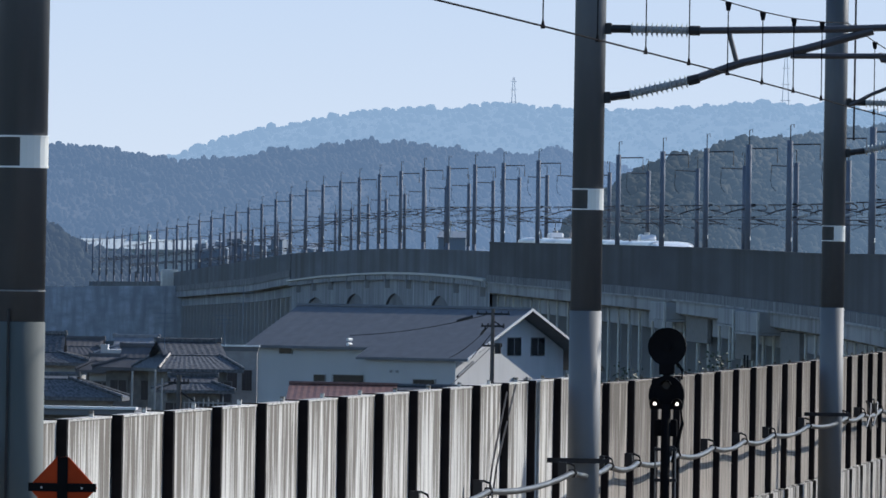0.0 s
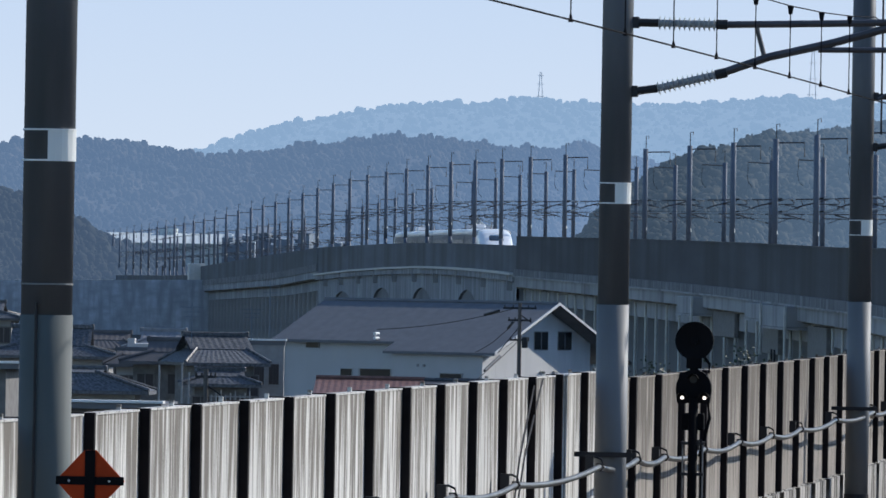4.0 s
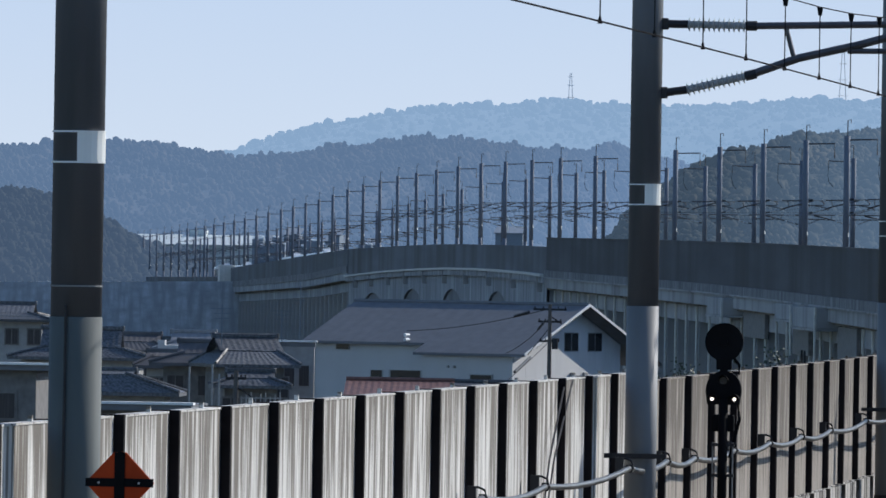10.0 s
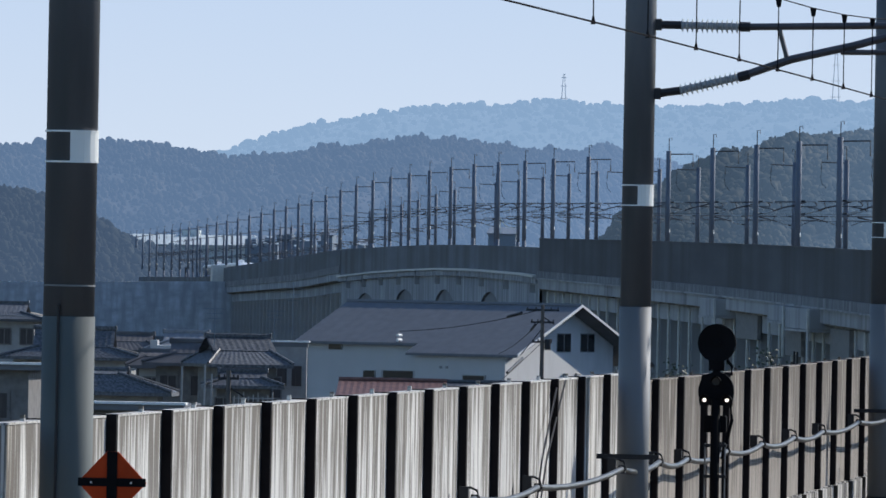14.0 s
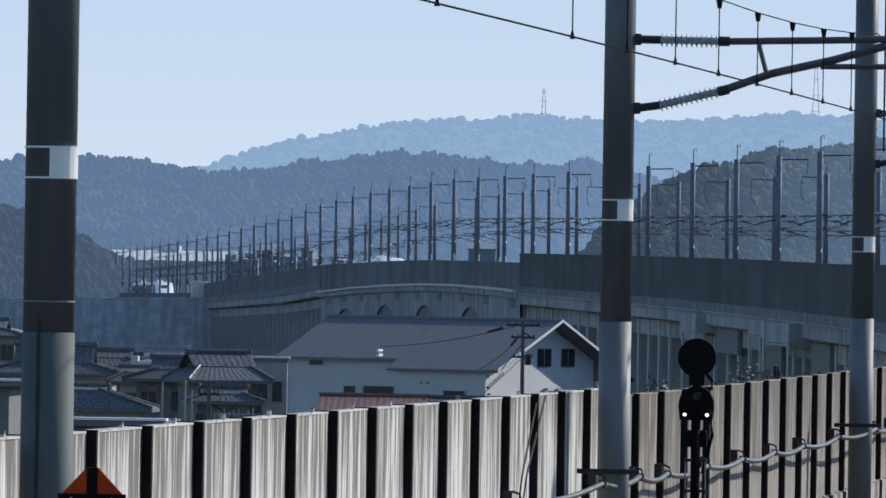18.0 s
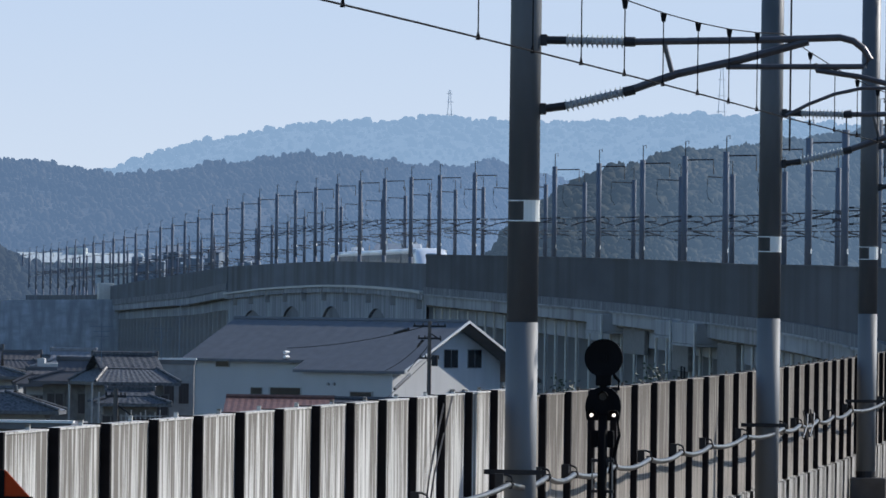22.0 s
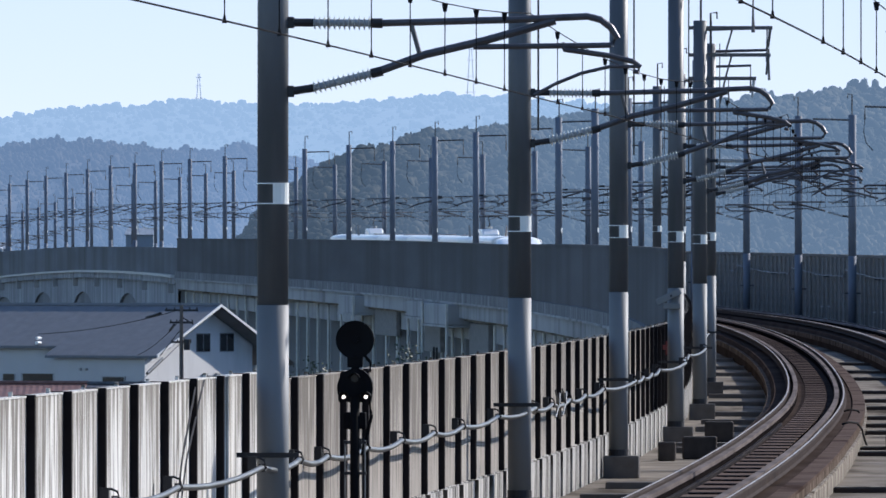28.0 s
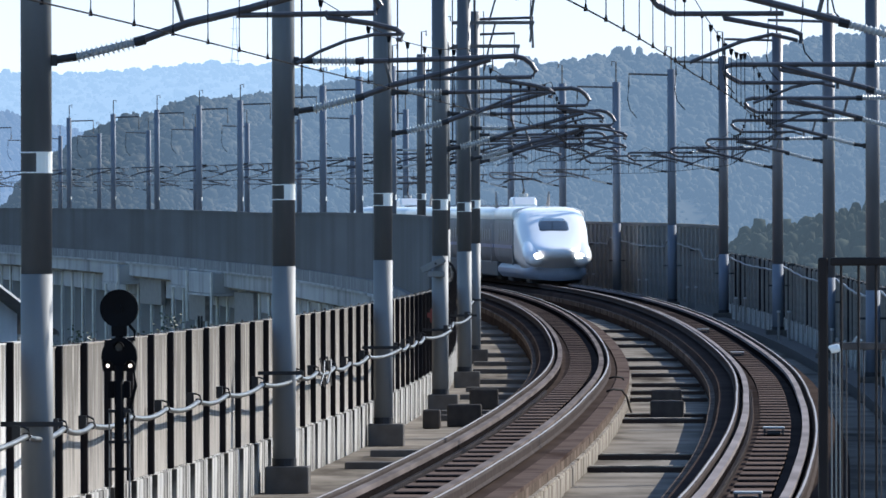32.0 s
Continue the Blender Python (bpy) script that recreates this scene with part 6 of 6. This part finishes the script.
for s, w, z0, z1 in ((768.5, 15.0, -1.27, -0.06), (682.0, 24.0, -1.24, 0.06), (703.0, 17.0, -0.95, 0.06)):
    o = thing("bearing_block", "pale concrete bearing block hung under the viaduct edge", "bearing block", "viaduct blocks", at=on_pose(s, 0.0))
    part("block", boxed(-2.0, -0.5, -w / 2, w / 2, z0, z1, bevel=0.05), "girder", o)
    part("lower_lip", boxed(-2.1, -0.5, -w / 2 - 0.2, w / 2 + 0.2, z0 - 0.14, z0 - 0.004), "girder", o)
    part("pipe", tubed([(-2.1, -w / 2 - 0.4, z1), (-2.1, -w / 2 - 0.4, z0 - 2.2)], 0.09, 6), "ledge", o, "pale drain pipe")
# dark slabs added where openings between the columns lie in shade
for s, w, z0, z1 in ((749.0, 20.0, -2.64, 0.0), (659.5, 19.0, -3.3, -1.0), (705.0, 15.0, -3.2, -1.2)):
    o = part("service_hatch", boxed(-0.75, -0.46, -w / 2, w / 2, z0, z1, bevel=0.03), "wood_and_shade")
    tagged(o, "dark slab in place of a shaded recess between the viaduct columns", "hatch", "viaduct hatches")
    o.matrix_basis = on_pose(s, 0.0)
for s in (676.0, 679.0):
    o = part("cage_ladder", tubed([on_line(s, -2.3, -4.6), on_line(s, -2.3, -2.6)], 0.07, 5), "iron")
    tagged(o, "dark steel ladder post below the viaduct", "ladder post", "ladder posts")



# ---------------------------------------------------------------- trains and their runs
def section(w, h0, h1, n=20, e=3.0):
    """A rounded cross-section, half-width w, from h0 up to h1, as (x, z) points."""
    out = []
    c, r = (h0 + h1) / 2, (h1 - h0) / 2
    for k in range(n):
        a = math.tau * (k + 0.5) / n
        x, z = math.cos(a), math.sin(a)
        p = (abs(x) ** e + abs(z) ** e) ** (-1 / e)
        out.append((w * x * p, c + r * z * p))
    return out


def loft(rings):
    bm = bmesh.new()
    made = [[bm.verts.new(p) for p in ring] for ring in rings]
    k = len(made[0])
    for q, w in zip(made, made[1:]):
        for j in range(k):
            bm.faces.new((q[j], q[(j + 1) % k], w[(j + 1) % k], w[j]))
    bm.faces.new(made[0])
    bm.faces.new(list(reversed(made[-1])))
    bmesh.ops.recalc_face_normals(bm, faces=bm.faces)
    return bm


def middle_car(pantograph):
    c = thing("train_car", "white high-speed train car with a blue window band", "train car", "cars of the train")
    half = 13.22
    ends = [(-half, 0.97), (-half + 0.08, 1.0), (half - 0.08, 1.0), (half, 0.97)]
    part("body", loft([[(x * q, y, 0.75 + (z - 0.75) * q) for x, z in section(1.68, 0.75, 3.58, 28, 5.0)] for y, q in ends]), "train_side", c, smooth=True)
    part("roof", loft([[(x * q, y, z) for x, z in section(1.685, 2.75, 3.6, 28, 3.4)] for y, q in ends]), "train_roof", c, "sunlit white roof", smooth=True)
    part("skirt", boxed(-1.5, 1.5, -half + 0.2, half - 0.2, 0.2, 0.95, bevel=0.06), "train_grey", c)
    for side in (-1, 1):
        part("stripe", boxed(min(side * 1.66, side * 1.70), max(side * 1.66, side * 1.70), -half + 0.2, half - 0.2, 1.62, 1.78), "train_blue", c, "blue stripe below the windows")
        for k in range(10):
            y = -9.4 + k * 2.09
            part("window", boxed(min(side * 1.66, side * 1.705), max(side * 1.66, side * 1.688), y - 0.45, y + 0.45, 1.95, 2.5, bevel=0.01), "train_pane", c)
        part("door", boxed(min(side * 1.67, side * 1.70), max(side * 1.67, side * 1.70), 10.7, 11.5, 0.85, 2.75), "train_side", c)
    for y in (-8.75, 8.75):
        part("bogie", boxed(-1.2, 1.2, y - 1.8, y + 1.8, 0.02, 0.75, bevel=0.1), "train_grey", c)
    part("roof_unit", boxed(-0.9, 0.9, -4.0, -1.0, 3.55, 3.68, bevel=0.05), "train_side", c)
    if pantograph:
        part("pantograph_cover", loft([[(0.66 * q * x, y, 3.5 + h * z) for x, z in ((-1, 0), (1, 0), (0.97, 0.75), (0.8, 1), (-0.8, 1), (-0.97, 0.75))] for y, h, q in ((7.2, 0.22, 0.88), (7.8, 0.58, 0.95), (10.2, 0.58, 0.95), (10.8, 0.22, 0.88))]), "train_white", c, "white cover of the pantograph base")
        for side in (-1, 1):
            part("side_plate", loft([[(side * (1.2 + 0.12 * h) + 0.025 * x, y, 3.4 + h * z) for x, z in ((-1, 0), (1, 0), (1, 1), (-1, 1))] for y, h in ((8.0, 0.3), (8.3, 0.95), (8.7, 0.95), (9.0, 0.3))]), "train_side", c, "thin upright noise plate beside the pantograph")
        part("pantograph_arm", tubed([(0, 8.0, 4.05), (0, 9.9, 4.4), (0, 8.7, 4.9)], 0.05, 6), "iron", c)
        part("pantograph_head", tubed([(-0.95, 8.7, 4.8), (-0.6, 8.7, 4.95), (0.6, 8.7, 4.95), (0.95, 8.7, 4.8)], 0.05, 6), "iron", c)
        part("insulator", tubed([(0, 9.3, 4.05), (0, 9.3, 4.25)], 0.22, 8), "porcelain", c)
    return c


def end_car():
    """The lead car, nose towards +y."""
    c = thing("lead_car", "white duck-nosed lead car of a high-speed train", "train car", "cars of the train")
    back, front = -14.4, 13.5
    rows = [(back, 1.58, 0.8, 3.45), (back + 0.15, 1.68, 0.75, 3.6), (2.6, 1.68, 0.75, 3.6), (4.2, 1.68, 0.70, 3.57), (5.6, 1.67, 0.62, 3.46), (6.8, 1.66, 0.55, 3.20), (7.8, 1.64, 0.48, 2.86),
            (8.8, 1.62, 0.42, 2.52), (9.8, 1.54, 0.40, 2.24), (10.8, 1.42, 0.46, 2.04), (11.6, 1.25, 0.62, 1.92), (12.3, 1.05, 0.82, 1.83), (12.9, 0.84, 1.02, 1.75), (13.3, 0.62, 1.2, 1.67), (front, 0.38, 1.34, 1.58)]
    def ring(y, w, a, b):
        return [(x, y, z) for x, z in section(w, a, b, 36, 5.0 if y < 5 else (4.4 if y < 8 else 3.4))]
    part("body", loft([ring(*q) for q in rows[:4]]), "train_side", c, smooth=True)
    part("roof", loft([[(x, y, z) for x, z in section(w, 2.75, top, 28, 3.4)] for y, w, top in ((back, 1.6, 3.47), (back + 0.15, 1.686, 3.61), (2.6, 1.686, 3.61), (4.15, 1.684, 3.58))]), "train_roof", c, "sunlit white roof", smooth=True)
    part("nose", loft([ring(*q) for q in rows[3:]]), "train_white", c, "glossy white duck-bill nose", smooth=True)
    for side in (-1, 1):
        part("cheek", loft([[(side * 1.08 + 0.54 * q * math.cos(k * math.tau / 16), y, zc + 0.42 * q * math.sin(k * math.tau / 16)) for k in range(16)] for y, q, zc in ((8.4, 0.25, 1.95), (9.4, 0.85, 1.75), (10.6, 1.0, 1.52), (11.6, 1.0, 1.32), (12.3, 0.9, 1.2), (12.75, 0.68, 1.14), (13.0, 0.35, 1.12))]), "train_white", c, "bulging headlight cheek", smooth=True)
    part("skirt", loft([[(x, y, z) for x, z in section(w, 0.15, 1.0, 12, 4)] for y, w in ((back + 0.2, 1.5), (9.0, 1.52), (11.0, 1.35), (12.0, 0.95))]), "train_skirt", c, "lower skirt of the nose, with its blue-grey light painted on", smooth=True)
    # cab window wraps the roof slope
    part("cab_window", loft([[(x, y, z) for x, z in section(w, a, b + 0.035, 24, 6)] for y, w, a, b in ((7.4, 0.66, 2.3, 3.03), (7.8, 0.76, 2.2, 2.89), (8.3, 0.78, 2.1, 2.70), (8.8, 0.78, 2.0, 2.51), (9.2, 0.72, 1.9, 2.34))]), "train_glass", c, "dark wrap-round cab window", smooth=True)
    for side in (-1, 1):
        part("headlight", loft([[(side * (1.0 + 0.19 * x), y, z) for x, z in section(q, 1.28 - 0.16 * q, 1.28 + 0.16 * q, 12, 2)] for y, q in ((12.4, 1.0), (12.86, 0.95), (12.98, 0.7), (13.05, 0.3))]), "lamp_on", c, "lit headlight")
        part("stripe", boxed(min(side * 1.66, side * 1.70), max(side * 1.66, side * 1.70), back + 0.2, 3.0, 1.62, 1.78), "train_blue", c, "blue stripe below the windows")
        for k in range(6):
            y = -10.0 + k * 2.09
            part("window", boxed(min(side * 1.66, side * 1.705), max(side * 1.66, side * 1.688), y - 0.45, y + 0.45, 1.95, 2.5, bevel=0.01), "train_pane", c)
        part("door", boxed(min(side * 1.67, side * 1.70), max(side * 1.67, side * 1.70), 3.6, 4.4, 0.85, 2.75), "train_grey", c)
    for y in (-8.75, 8.0):
        part("bogie", boxed(-1.2, 1.2, y - 1.8, y + 1.8, 0.02, 0.75, bevel=0.1), "train_grey", c)
    return c


def arriving(t):
    """Chainage of the approaching train's nose."""
    q = 32.0 - t
    return 511.0 + 54.9 * q + 0.24 * q * q


def leaving(t):
    """Chainage of the departing train's tail."""
    return 814.0 + 58.1 * t + 0.46 * t * t


def build_train():
    """Six cars, from the end nearest to the station; each is a thing with its place along the train."""
    lead, plain, panto = end_car(), middle_car(False), middle_car(True)
    cars = [(lead, 13.5, True)]
    d = 28.0
    for k in range(4):
        src = panto if k in (0, 3) else plain
        ob = src if k in (0, 1) else copy_thing(src, Matrix.Identity(4))
        cars.append((ob, d + 13.3, k < 2))
        d += 26.6
    cars.append((copy_thing(lead, Matrix.Identity(4)), d + 13.5, False))
    return cars


TRAIN_IN = build_train()
TRAIN_OUT = [(copy_thing(ob, Matrix.Identity(4)), d, face) for ob, d, face in TRAIN_IN]
TIMES = [k * 1.0 for k in range(33)]


def run(cars, nearest, off):
    for ob, d, face in cars:
        rows = []
        for t in TIMES:
            s = nearest(t) + d
            p = on_line(s, off, RAIL_UP)
            slope = math.degrees(math.atan((deck_z(s + 10) - deck_z(s - 10)) / 20))
            yaw = -math.degrees(bend(s))
            rows.append((t, pose(p.x, p.y, p.z, -slope if face else slope, 0, yaw + (180 if face else 0))))
        walk(ob, rows)


def motions():
    run(TRAIN_IN, arriving, RIGHT_TRACK)
    run(TRAIN_OUT, leaving, LEFT_TRACK)


motions()
